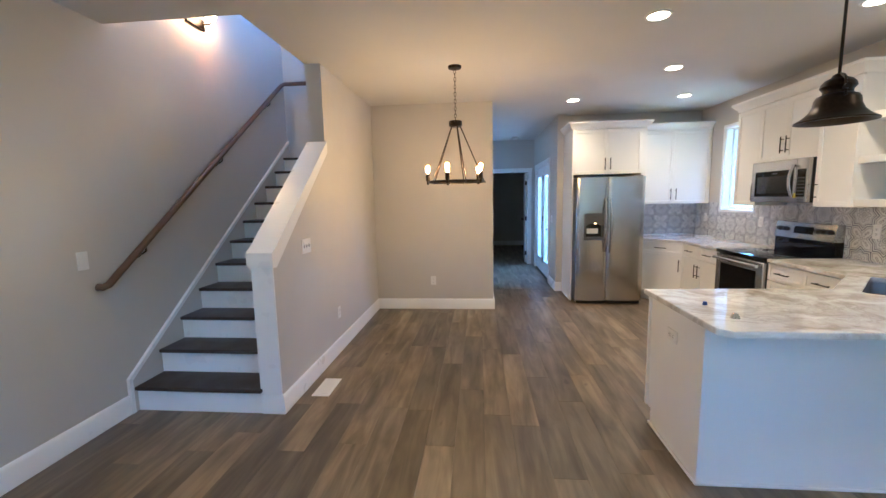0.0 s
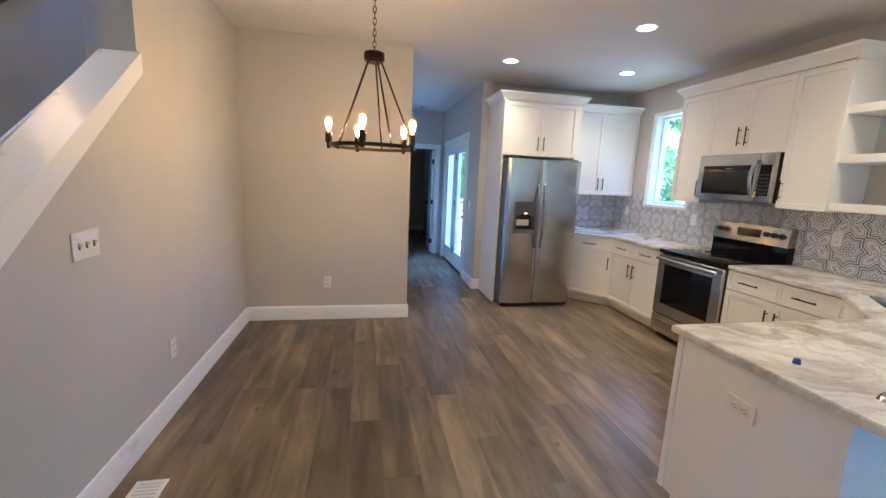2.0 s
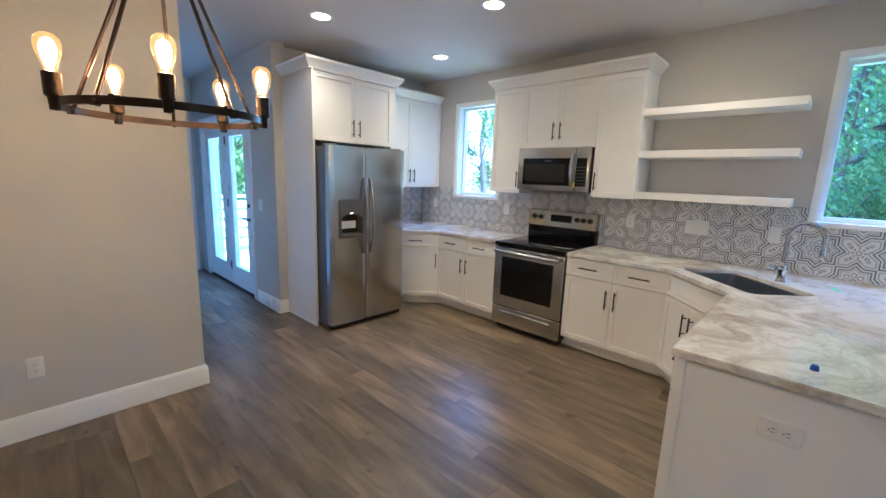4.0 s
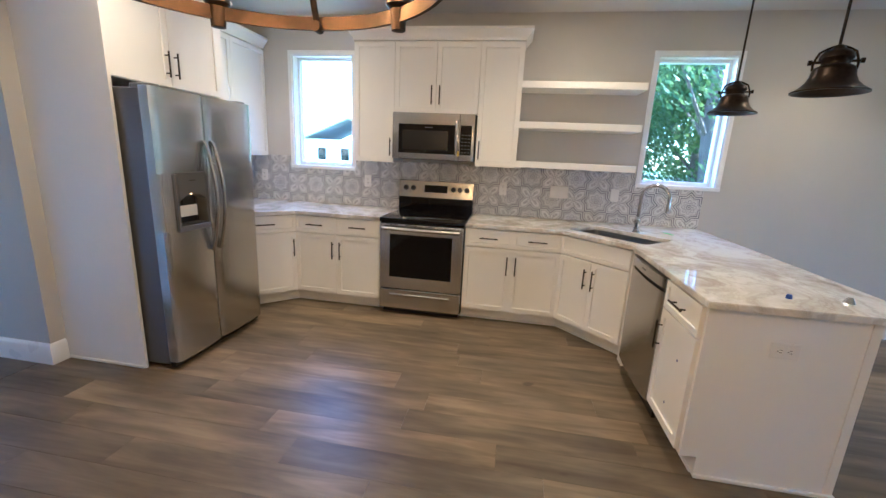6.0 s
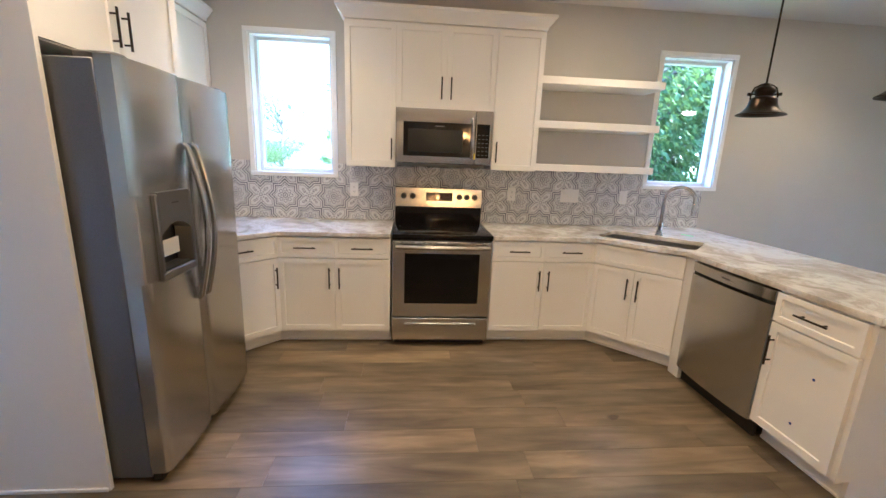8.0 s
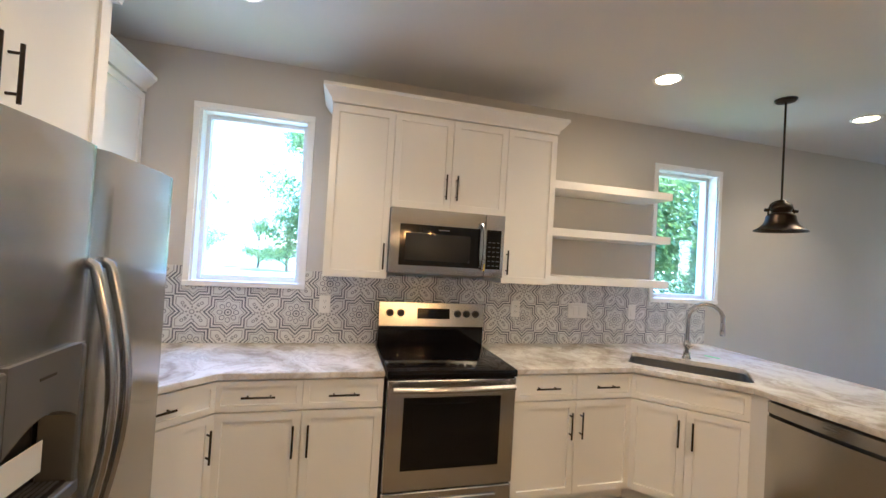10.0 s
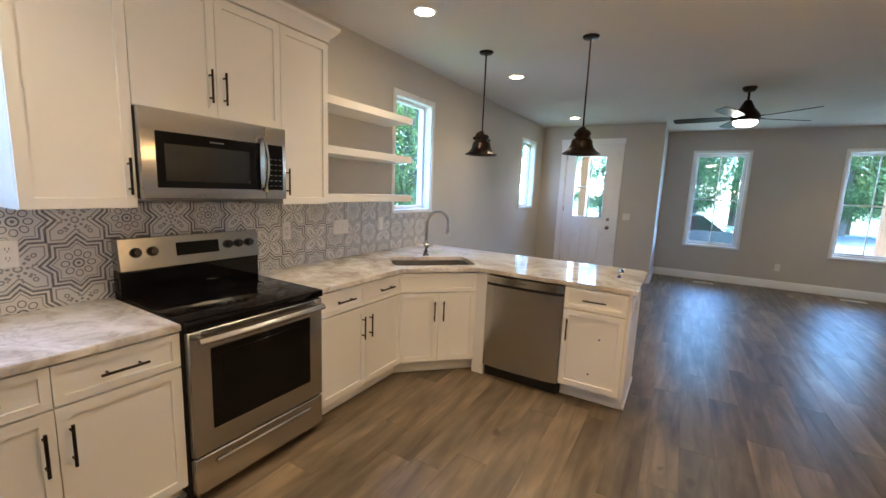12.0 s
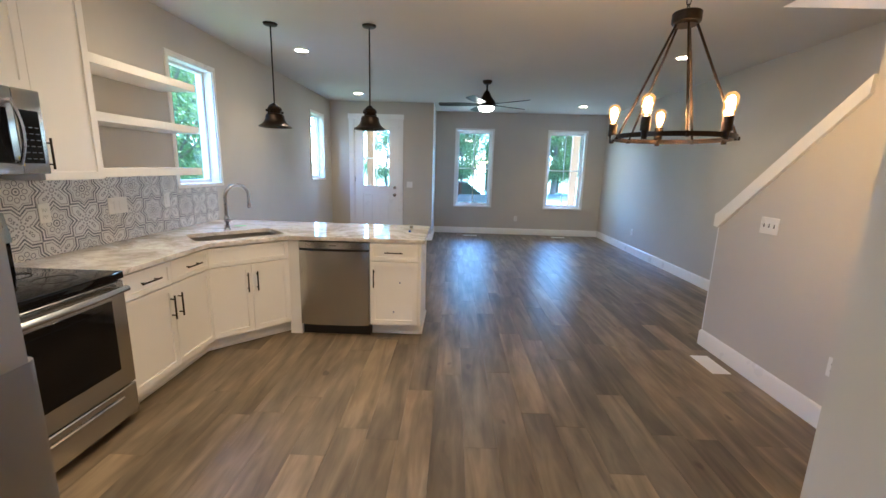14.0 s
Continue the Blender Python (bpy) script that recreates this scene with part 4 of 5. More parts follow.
part("top_board", box(2.354, 3.362, 6.174, 6.498, 2.401, 2.49), M["cabinet"], ct2)
upper(pose(1.366, 5.868, 0), 0.924, 1.785, 2.40, 0.63, 2, "", "deep white two-door cabinet above the refrigerator", 0.14)
fp = thing("gable_board", pose(1.346, 5.805, 0), "white full-height panel beside the refrigerator", "cabinet panel")
part("panel", box(0, 0.02, 0.0, 0.595, 0, 2.40, 0.001), M["cabinet"], fp)
part("base_trim", box(-0.01, 0.0, 0.005, 0.59, 0.0, 0.02, 0.004), M["trim"], fp)
fp2 = thing("gable_board", pose(2.290, 5.868, 0), "white panel between the refrigerator and the corner counter", "cabinet panel")
part("panel", box(0, 0.060, 0.0, 0.63, 0, 2.40, 0.001), M["cabinet"], fp2)
ct3 = thing("crown_moulding", pose(0, 0, 0), "white crown moulding above the refrigerator cabinet", "moulding")
crown("moulding", [(1.346, 6.45), (1.346, 5.847), (2.35, 5.847), (2.35, 6.172)], ct3)
part("top_board", box(1.348, 2.348, 5.849, 6.448, 2.401, 2.49), M["cabinet"], ct3)

for z in (1.365, 1.702, 2.035):
    s = thing("floating_shelf", pose(3.065, 2.545, z), "thick white floating shelf, empty", "shelf", "open kitchen shelves")
    part("board", box(0, EX - 3.065, 0, 1.013, 0, 0.056, 0.002), M["cabinet"], s)


# ---- refrigerator ----
def bowed(x0, x1, width, bow, back, z0, z1, bm=None, edge=0.012):
    """A slab from x0 to x1 of a door that is width wide, its front bowed outwards and its outer edges rounded, from z0 to z1."""
    bm = bm or bmesh.new()
    front = []
    for k in range(17):
        x = x0 + (x1 - x0) * k / 16
        u = 2 * x / width - 1
        y = -bow * (1 - u * u)
        d = min(x, width - x)
        if d < edge:
            y += edge - math.sqrt(max(0.0, edge * edge - (edge - d) ** 2))
        front.append((x, y))
    loop = front + [(x1, back), (x0, back)]
    lo = [bm.verts.new((x, y, z0)) for x, y in loop]
    hi = [bm.verts.new((x, y, z1)) for x, y in loop]
    n = len(loop)
    for k in range(n):
        bm.faces.new((lo[k], lo[(k + 1) % n], hi[(k + 1) % n], hi[k]))
    bm.faces.new(lo[::-1])
    bm.faces.new(hi)
    return bm


def fridge():
    f = thing("refrigerator", pose(1.374, 5.580, 0), "stainless steel side-by-side refrigerator with a water dispenser", "refrigerator")
    W, H, split = 0.872, 1.735, 0.398
    part("body", box(0.004, W - 0.004, 0.075, 0.80, 0.03, H - 0.012, 0.004), M["steel_dark"], f, "dark grey cabinet")
    part("foot_grille", box(0.01, W - 0.01, 0.035, 0.075, 0.01, 0.055, 0.003), M["blackplastic"], f)
    x0, x1, z0, z1 = 0.095, 0.345, 0.905, 1.25
    fw = split - 0.002
    bm = bowed(0, fw, fw, 0.012, 0.07, 0.055, z0)
    bowed(0, fw, fw, 0.012, 0.07, z1, H, bm)
    bowed(0, x0, fw, 0.012, 0.07, z0, z1, bm)
    bowed(x1, fw, fw, 0.012, 0.07, z0, z1, bm)
    bmesh.ops.remove_doubles(bm, verts=bm.verts[:], dist=0.0006)
    d = part("freezer_door", bm, M["steel"], f, "brushed steel freezer door with a bowed front")
    rw = W - split - 0.002
    part("fresh_door", bowed(0, rw, rw, 0.012, 0.07, 0.055, H), M["steel"], f, "brushed steel door with a bowed front", at=pose(split + 0.002, 0, 0))
    part("dispenser_frame", boxes((x0 - 0.006, x0 + 0.014, -0.024, 0.055, z0, z1), (x1 - 0.014, x1 + 0.006, -0.024, 0.055, z0, z1), (x0 - 0.006, x1 + 0.006, -0.026, 0.055, z0 - 0.012, z0 + 0.022), bev=0.004), M["dispenser"], d, "grey dispenser surround")
    arch = [(x0 + 0.014, z1 + 0.006), (x0 + 0.014, z1 - 0.165)] + [(x0 + 0.014 + (x1 - x0 - 0.028) * k / 10, z1 - 0.165 + 0.042 * math.sin(math.pi * k / 10)) for k in range(1, 10)] + [(x1 - 0.014, z1 - 0.165), (x1 - 0.014, z1 + 0.006)]
    part("control_panel", prism(arch, -0.023, 0.05, 0.0, Matrix(((1, 0, 0, 0), (0, 0, 1, 0), (0, 1, 0, 0), (0, 0, 0, 1)))), M["dispenser"], d, "grey control panel with an arched lower edge")
    part("panel_text", boxes((x0 + 0.10, x0 + 0.15, -0.0242, -0.0225, z1 - 0.045, z1 - 0.039)), M["slot"], d)
    part("dispenser_well", boxes((x0 + 0.014, x1 - 0.014, 0.064, 0.070, z0 + 0.022, z1 - 0.12), (x0 + 0.014, x1 - 0.014, -0.010, 0.064, z0 + 0.022, z0 + 0.026)), M["blackplastic"], d)
    part("dispenser_lamp", lathe([(0.016, 0.0), (0.014, -0.006), (0, -0.008)], 14, None, pose((x0 + x1) / 2 + 0.03, 0.035, z1 - 0.128)), M["disp_glow"], d, "small amber dispenser lamp")
    part("dispenser_paddle", prism([(x0 + 0.09, 0.0), (x0 + 0.17, 0.0), (x0 + 0.16, 0.06), (x0 + 0.10, 0.06)], 0.0, 0.012, 0.0, Matrix(((1, 0, 0, 0), (0, 0, 1, 0.03), (0, 1, 0, z1 - 0.20), (0, 0, 0, 1)))), M["blackplastic"], d)
    part("paper_label", box(x0 + 0.035, x1 - 0.065, 0.012, 0.014, z0 + 0.075, z0 + 0.145), M["sticker"], d, "white paper label")
    part("drip_grille", boxes(*[(x0 + 0.02, x1 - 0.02, 0.0 + 0.012 * k, 0.006 + 0.012 * k, z0 + 0.026, z0 + 0.029) for k in range(5)]), M["steel_dark"], d)
    for x in (split - 0.035, split + 0.035):
        pts = [(x, -0.006, 0.735), (x, -0.022, 0.745)] + [(x, -0.026 - 0.050 * math.sin(math.pi * k / 12), 0.76 + 0.66 * k / 12) for k in range(13)] + [(x, -0.022, 1.435), (x, -0.006, 1.445)]
        part("handle", tube(pts, 0.016, 14, None, 0.8), M["steel_h"], f, "long bowed steel handle")
    for x in (0.03, W - 0.10):
        part("hinge_cover", box(x, x + 0.07, 0.02, 0.16, H - 0.012, H + 0.016, 0.006), M["steel_dark"], f)
    return f


fridge()


# ---- dishwasher ----
def dishwasher():
    d = thing("dishwasher", pose(2.20, 2.715, 0, 0, 0, 180), "stainless steel built-in dishwasher with a pocket handle", "dishwasher")
    W = 0.604
    part("tub", box(0.004, W - 0.004, 0.04, 0.58, 0.09, 0.842), M["blackplastic"], d)
    part("door", bowed(0, W - 0.006, W - 0.006, 0.016, 0.04, 0.105, 0.765, None, 0.008), M["steel"], d, "brushed steel door with a slightly bowed front", at=pose(0.003, 0, 0))
    part("control_strip", bowed(0, W - 0.006, W - 0.006, 0.018, 0.04, 0.785, 0.842, None, 0.008), M["steel_h"], d, at=pose(0.003, 0, 0))
    part("pocket", box(0.003, W - 0.003, 0.018, 0.04, 0.765, 0.785), M["blackplastic"], d, "dark handle recess")
    part("toe_kick", box(0.003, W - 0.003, 0.055, 0.075, 0.0, 0.10), M["blackplastic"], d)
    part("badge", box(W / 2 - 0.03, W / 2 + 0.03, -0.0192, -0.015, 0.81, 0.818), M["steel_dark"], d)
    return d


dishwasher()


# ---- lamps ----
CH = Vector((-0.162, 3.925))


def chandelier():
    c = thing("chandelier", pose(CH.x, CH.y, CZ), "dark bronze wagon-wheel chandelier with five glowing filament bulbs", "chandelier")
    part("canopy", lathe([(0, -0.030), (0.02, -0.030), (0.058, -0.022), (0.064, -0.006), (0.064, 0)], 24), M["bronze"], c)
    zr, R = -1.060, 0.270
    hub = -0.515
    bm = bmesh.new()
    z, k = -0.03, 0
    while z > hub + 0.03:
        lp = [(0.010 * math.cos(a), 0, z - 0.020 + 0.021 * math.sin(a)) for a in [2 * math.pi * j / 10 for j in range(11)]]
        if k % 2:
            lp = [(0, x, q) for x, _, q in lp]
        tube(lp, 0.0024, 6, bm)
        z -= 0.033
        k += 1
    part("chain", bm, M["bronze"], c)
    part("hub", lathe([(0, 0.035), (0.008, 0.035), (0.01, 0.024), (0.058, 0.022), (0.063, 0.018), (0.063, -0.022), (0.060, -0.026), (0.052, -0.028), (0.050, -0.036), (0.0, -0.036)], 24, None, pose(0, 0, hub)), M["bronze"], c)
    ring = lathe([(R - 0.003, -0.011), (R + 0.003, -0.011), (R + 0.003, 0.011), (R - 0.003, 0.011), (R - 0.003, -0.011)], 72, None, pose(0, 0, zr))
    part("ring", ring, M["bronze"], c, "flat bronze ring")
    for k in range(5):
        a = radians(-104 + 36 + 72 * k)
        u = Vector((math.cos(a), math.sin(a), 0))
        bm = bmesh.new()
        rod(bm, u * 0.045 + Vector((0, 0, hub - 0.03)), u * (R - 0.006) + Vector((0, 0, zr + 0.005)), 0.0058, 10)
        rod(bm, u * (R - 0.012) + Vector((0, 0, zr - 0.006)), u * (R + 0.010) + Vector((0, 0, zr - 0.006)), 0.009, 10)
        part("stay_rod", bm, M["bronze"], c)
    for k in range(5):
        a = radians(-104 + 72 * k)
        at = pose(math.cos(a) * (R + 0.004), math.sin(a) * (R + 0.004), zr)
        s = part("socket", lathe([(0, -0.024), (0.012, -0.022), (0.014, 0.010), (0.021, 0.016), (0.021, 0.075), (0.016, 0.078), (0, 0.078)], 18), M["bronze"], c, at=at)
        core = part("filament", lathe([(0, 0.088), (0.008, 0.092), (0.015, 0.112), (0.018, 0.134), (0.013, 0.154), (0, 0.160)], 12), M["bulb_core"], s, "glowing orange filament")
        g = part("bulb", lathe([(0.014, 0.078), (0.016, 0.092), (0.026, 0.118), (0.030, 0.142), (0.027, 0.160), (0.016, 0.172), (0, 0.176)], 20), M["bulb_glass_halo"], s, "clear glass bulb with an added orange halo glow")
        g.visible_shadow = False
    return c


chandelier()


def pendant(x, y):
    p = thing("pendant_lamp", pose(x, y, CZ), "dark bronze bell pendant lamp on a stem, unlit", "pendant lamp", "pendants above the peninsula")
    part("canopy", lathe([(0, -0.024), (0.012, -0.024), (0.055, -0.016), (0.064, -0.004), (0.064, 0)], 24), M["black_iron"], p)
    bm = bmesh.new()
    rod(bm, (0, 0, -0.02), (0, 0, -0.69), 0.0065, 10)
    part("stem", bm, M["black_iron"], p)
    prof = [(0, -0.684), (0.012, -0.684), (0.022, -0.690), (0.028, -0.702), (0.048, -0.712), (0.062, -0.728), (0.066, -0.744), (0.054, -0.760), (0.054, -0.774), (0.074, -0.784), (0.082, -0.798), (0.086, -0.825), (0.098, -0.852), (0.120, -0.875), (0.141, -0.889), (0.149, -0.894), (0.149, -0.900), (0.142, -0.900), (0.112, -0.880), (0.086, -0.852), (0.076, -0.812), (0.046, -0.785), (0, -0.78)]
    part("shade", lathe(prof, 40), M["bronze"], p, "flared two-tier bell-shaped metal shade")
    for s in (-1, 1):
        bm = tube([(s * 0.016, 0, -0.690), (s * 0.040, 0, -0.700), (s * 0.066, 0, -0.716), (s * 0.076, 0, -0.744), (s * 0.082, 0, -0.772), (s * 0.080, 0, -0.796)], 0.0055, 8, None, 1.0)
        part("yoke", bm, M["bronze"], p, at=pose(0, 0, 0, 0, 0, 70))
        bm = bmesh.new()
        rod(bm, (s * 0.050, 0, -0.758), (s * 0.094, 0, -0.758), 0.006, 10)
        rod(bm, (s * 0.088, 0, -0.758), (s * 0.102, 0, -0.758), 0.012, 12)
        part("thumb_screw", bm, M["bronze"], p, at=pose(0, 0, 0, 0, 0, 70))
    return p


pendant(2.600, 2.105)
pendant(1.703, 2.102)

cans = [(1.265, 5.48), (1.95, 4.29), (2.625, 5.48), (1.29, 3.07), (2.64, 3.04), (2.63, 1.27), (2.615, -1.32), (-1.55, -2.17), (-1.525, 1.31)]
can = None
for x, y in cans:
    at = pose(x, y, CZ)
    if can is None:
        can = thing("recessed_light", at, "white-rimmed recessed ceiling light, switched on", "ceiling light", "recessed ceiling lights")
        part("rim", lathe([(0.088, 0.0), (0.086, -0.006), (0.070, -0.008), (0.066, -0.004), (0.066, 0.0)], 32), M["trim"], can)
        part("lens", lathe([(0.066, -0.003), (0, -0.0035)], 32), M["can_glow"], can, "glowing frosted lens")
    else:
        copy_thing(can, at)
    lamp = new("can_lamp", bpy.data.lights.new("can_lamp", "SPOT"))
    lamp.data.energy, lamp.data.color, lamp.data.shadow_soft_size = 2.4, (1.0, 0.60, 0.29), 0.05
    lamp.data.spot_size, lamp.data.spot_blend = radians(122), 0.8
    lamp.matrix_world = pose(x, y, CZ - 0.012)


def ceiling_fan():
    f = thing("ceiling_fan", pose(0.465, -0.06, CZ), "dark bronze five-blade ceiling fan with a lit lamp", "ceiling fan")
    part("canopy", lathe([(0, -0.055), (0.02, -0.055), (0.05, -0.045), (0.068, -0.015), (0.068, 0)], 24), M["bronze"], f)
    bm = bmesh.new()
    rod(bm, (0, 0, -0.05), (0, 0, -0.16), 0.012, 12)
    part("downrod", bm, M["bronze"], f)
    part("motor", lathe([(0, -0.14), (0.03, -0.14), (0.045, -0.17), (0.07, -0.22), (0.115, -0.275), (0.135, -0.31), (0.135, -0.345), (0.12, -0.36), (0.0, -0.36)], 32), M["bronze"], f)
    part("lamp_bowl", lathe([(0.112, -0.36), (0.108, -0.385), (0.08, -0.408), (0.04, -0.42), (0, -0.423)], 32), M["fan_glow"], f, "glowing frosted bowl")
    for k in range(5):
        b = part("blade", prism([(0.10, -0.028), (0.20, -0.055), (0.40, -0.066), (0.66, -0.062), (0.685, -0.045), (0.69, 0.045), (0.66, 0.062), (0.40, 0.066), (0.20, 0.055), (0.10, 0.028)], -0.003, 0.004, 0.001), M["blackplastic"], f, at=pose(0, 0, -0.325, 0, 0, 211 + 72 * k) @ pose(0, 0, 0, 12))
        part("blade_iron", box(0.09, 0.20, -0.02, 0.02, 0.004, 0.010, 0.002), M["bronze"], b)
    return f


ceiling_fan()

sc = thing("wall_sconce", pose(WX, 3.62, 3.12), "bronze two-lamp wall sconce in the stairwell, lit", "wall lamp")
part("back_plate", box(0, 0.02, -0.12, 0.12, -0.05, 0.05, 0.006), M["bronze"], sc)
for y in (-0.09, 0.09):
    bm = bmesh.new()
    tube([(0.02, y, 0), (0.08, y, 0.0), (0.10, y, 0.02)], 0.008, 8, bm)
    a = part("arm", bm, M["bronze"], sc)
    part("glass_shade", lathe([(0.03, 0.02), (0.045, 0.06), (0.05, 0.13), (0.046, 0.13), (0.04, 0.06), (0.0, 0.025)], 20, None, pose(0.10, y, 0)), M["sconce_glow"], a, "glowing glass shade")

# round shell on the hall ceiling, stands in for a rectangular exhaust grille
sm = thing("smoke_alarm", pose(0.80, 8.6, CZ), "round white shell standing in for the hall ceiling's exhaust grille", "smoke alarm")
part("shell", lathe([(0, -0.035), (0.05, -0.035), (0.062, -0.025), (0.066, 0.0)], 28), M["plate"], sm)


# ---- outlets, switches and vents ----
def plate(at, w, kind, label, h=0.118):
    o = thing("switch_plate" if "switch" in kind else "wall_outlet", at, label, "switch" if "switch" in kind else "outlet", "switch plates and outlets")
    part("cover", box(-w / 2, w / 2, -0.007, 0, -h / 2, h / 2, 0.003), M["plate"], o)
    n = 3 if kind == "toggle switch" else max(1, round(w / 0.05) - 1) if "switch" in kind else 1
    for k in range(n):
        x = (k - (n - 1) / 2) * 0.046
        if "switch" in kind:
            if kind == "toggle switch":
                tg = part("toggle_slot", box(x - 0.006, x + 0.006, -0.0076, -0.006, -0.013, 0.013), M["slot"], o)
                part("toggle", box(x - 0.004, x + 0.004, -0.020, -0.007, 0.001, 0.010, 0.002), M["plate"], tg, "small white toggle lever")
                continue
            part("rocker", box(x - 0.016, x + 0.016, -0.0105, -0.006, -0.033, 0.033, 0.002), M["plate"], o)
        elif kind == "outlet":
            for z in (-0.020, 0.020):
                fc = part("socket_face", box(-0.016, 0.016, -0.0095, -0.006, z - 0.014, z + 0.014, 0.003), M["plate"], o)
                part("slots", boxes((-0.007, -0.005, -0.0102, -0.009, z - 0.003, z + 0.008), (0.005, 0.007, -0.0102, -0.009, z - 0.003, z + 0.008), (-0.002, 0.002, -0.0102, -0.009, z - 0.010, z - 0.006)), M["slot"], fc)
    return o


TW = EX - 0.0105
for y, w, k in ((5.048, 0.072, "outlet"), (3.66, 0.072, "outlet"), (3.125, 0.17, "switch"), (2.617, 0.072, "switch"), (6.22, 0.072, "outlet")):
    plate(pose(TW, y, 1.145, 0, 0, -90), w, k, "white plate on the patterned backsplash")
plate(pose(STAIR_X, 3.13, 1.140, 0, 0, 90), 0.165, "toggle switch", "white three-gang toggle switch plate on the stair wall")
plate(pose(STAIR_X, 3.79, 0.395, 0, 0, 90), 0.072, "outlet", "white outlet low on the stair wall")
plate(pose(-0.575, DIN_Y, 0.392), 0.072, "outlet", "white outlet low on the dining wall")
plate(pose(WX, 2.33, 1.15, 0, 0, 90), 0.075, "switch", "white switch plate beside the handrail")
plate(pose(1.79, ENTRY_Y, 1.13, 0, 0, 180), 0.118, "switch", "white switch plate beside the entry door")
plate(pose(-0.56, SY, 0.37, 0, 0, 180), 0.072, "outlet", "white outlet between the street windows")
plate(pose(WX, -1.5, 0.40, 0, 0, 90), 0.072, "outlet", "white outlet low on the long wall")
plate(pose(HALL_E, 6.79, 1.12, 0, 0, -90), 0.10, "switch", "white switch plate beside the deck doors")
plate(pose(1.16, 2.365, 0.685, 0, 0, -90) @ pose(0, 0, 0, 0, 90, 0), 0.072, "outlet", "white outlet set sideways in the peninsula")


def floor_vent(x, y, w, d, label):
    v = thing("floor_vent", pose(x, y, 0.0), label, "floor vent", "floor vents")
    part("frame", boxes((-w / 2, -w / 2 + 0.02, -d / 2, d / 2, 0, 0.006), (w / 2 - 0.02, w / 2, -d / 2, d / 2, 0, 0.006), (-w / 2 + 0.02, w / 2 - 0.02, -d / 2, -d / 2 + 0.02, 0, 0.006), (-w / 2 + 0.02, w / 2 - 0.02, d / 2 - 0.02, d / 2, 0, 0.006), bev=0.002), M["trim"], v)
    long_y = d > w
    n = 12
    for k in range(n):
        if long_y:
            y0 = -d / 2 + 0.02 + (d - 0.04) * k / n
            bm = box(-w / 2 + 0.02, w / 2 - 0.02, y0, y0 + (d - 0.04) / n * 0.68, 0.001, 0.005)
        else:
            x0 = -w / 2 + 0.02 + (w - 0.04) * k / n
            bm = box(x0, x0 + (w - 0.04) / n * 0.68, -d / 2 + 0.02, d / 2 - 0.02, 0.001, 0.005)
        part("slat", bm, M["trim"], v)
    return v


floor_vent(-1.185, 3.00, 0.14, 0.30, "white slatted floor vent beside the stair wall")
floor_vent(0.49, -2.95, 0.30, 0.12, "white floor vent under the street window")
floor_vent(-1.50, -3.02, 0.30, 0.12, "white floor vent under the porch-side window")

# small things left on the counter
cap = thing("plastic_cap", pose(1.295, 2.31, CT + 0.032), "small blue plastic cap lying on the counter", "cap")
part("shell", lathe([(0, 0.020), (0.008, 0.020), (0.011, 0.014), (0.013, 0.0), (0, 0.0)], 16), M["blue"], cap)
cap2 = thing("bolt_cover", pose(1.308, 2.065, CT + 0.032), "small chrome bolt cover lying on the counter", "bolt cover")
part("shell", lathe([(0, 0.026), (0.010, 0.024), (0.016, 0.014), (0.022, 0.0), (0, 0.0)], 16), M["chrome"], cap2)
tp = thing("tape_strip", pose(2.93, 2.25, CT + 0.0325, 0, 0, 20), "short strip of green tape on the counter", "tape")
part("strip", box(-0.05, 0.05, -0.012, 0.012, 0, 0.0012), M["green"], tp)


# ---- outdoors ----
def ground_material(name, a, b, scale, rough=0.9):
    m, n, l, p = nodemat(name)
    big = noise_tex(n, l, scale, 5.0)
    fine = noise_tex(n, l, scale * 30, 4.0)
    c = ramp(n, l, big, (0.3, a), (0.7, b))
    c = mixcol(n, l, 0.5, c, ramp(n, l, fine, (0.3, 0.5), (0.7, 1.0)), "MULTIPLY")
    l.new(c, p.inputs["Base Color"])
    p.inputs["Roughness"].default_value = rough
    bump(n, l, p, fine, 0.5, 0.02)
    return m


def leaf_material(name, a, b):
    m, n, l, p = nodemat(name)
    g = n.new("ShaderNodeNewGeometry")
    c = ramp(n, l, g.outputs["Random Per Island"], (0.0, a), (1.0, b))
    l.new(c, p.inputs["Base Color"])
    p.inputs["Roughness"].default_value = 0.55
    tr = n.new("ShaderNodeBsdfTranslucent")
    l.new(c, tr.inputs["Color"])
    mx = n.new("ShaderNodeMixShader")
    mx.inputs[0].default_value = 0.4
    l.new(p.outputs[0], mx.inputs[1])
    l.new(tr.outputs[0], mx.inputs[2])
    l.new(mx.outputs[0], n["Material Output"].inputs["Surface"])
    return m


GZ = -0.55
M["grass"] = ground_material("grass", (0.06, 0.10, 0.025), (0.12, 0.15, 0.05), 0.35)
M["asphalt"] = ground_material("asphalt", (0.055, 0.055, 0.06), (0.085, 0.085, 0.09), 0.6)
M["drive"] = ground_material("drive_asphalt", (0.10, 0.10, 0.105), (0.15, 0.15, 0.155), 0.7)
M["concrete"] = ground_material("concrete", (0.30, 0.29, 0.275), (0.40, 0.39, 0.37), 0.8)
M["deck"] = painted("deck_wood", (0.46, 0.47, 0.48), 0.7, 0.2, 40.0, 0.3)
M["post_wood"] = painted("cedar_post", (0.33, 0.16, 0.07), 0.6, 0.25, 40.0, 0.3)
M["bark"] = painted("bark", (0.11, 0.085, 0.065), 0.9, 0.35, 25.0, 0.9)
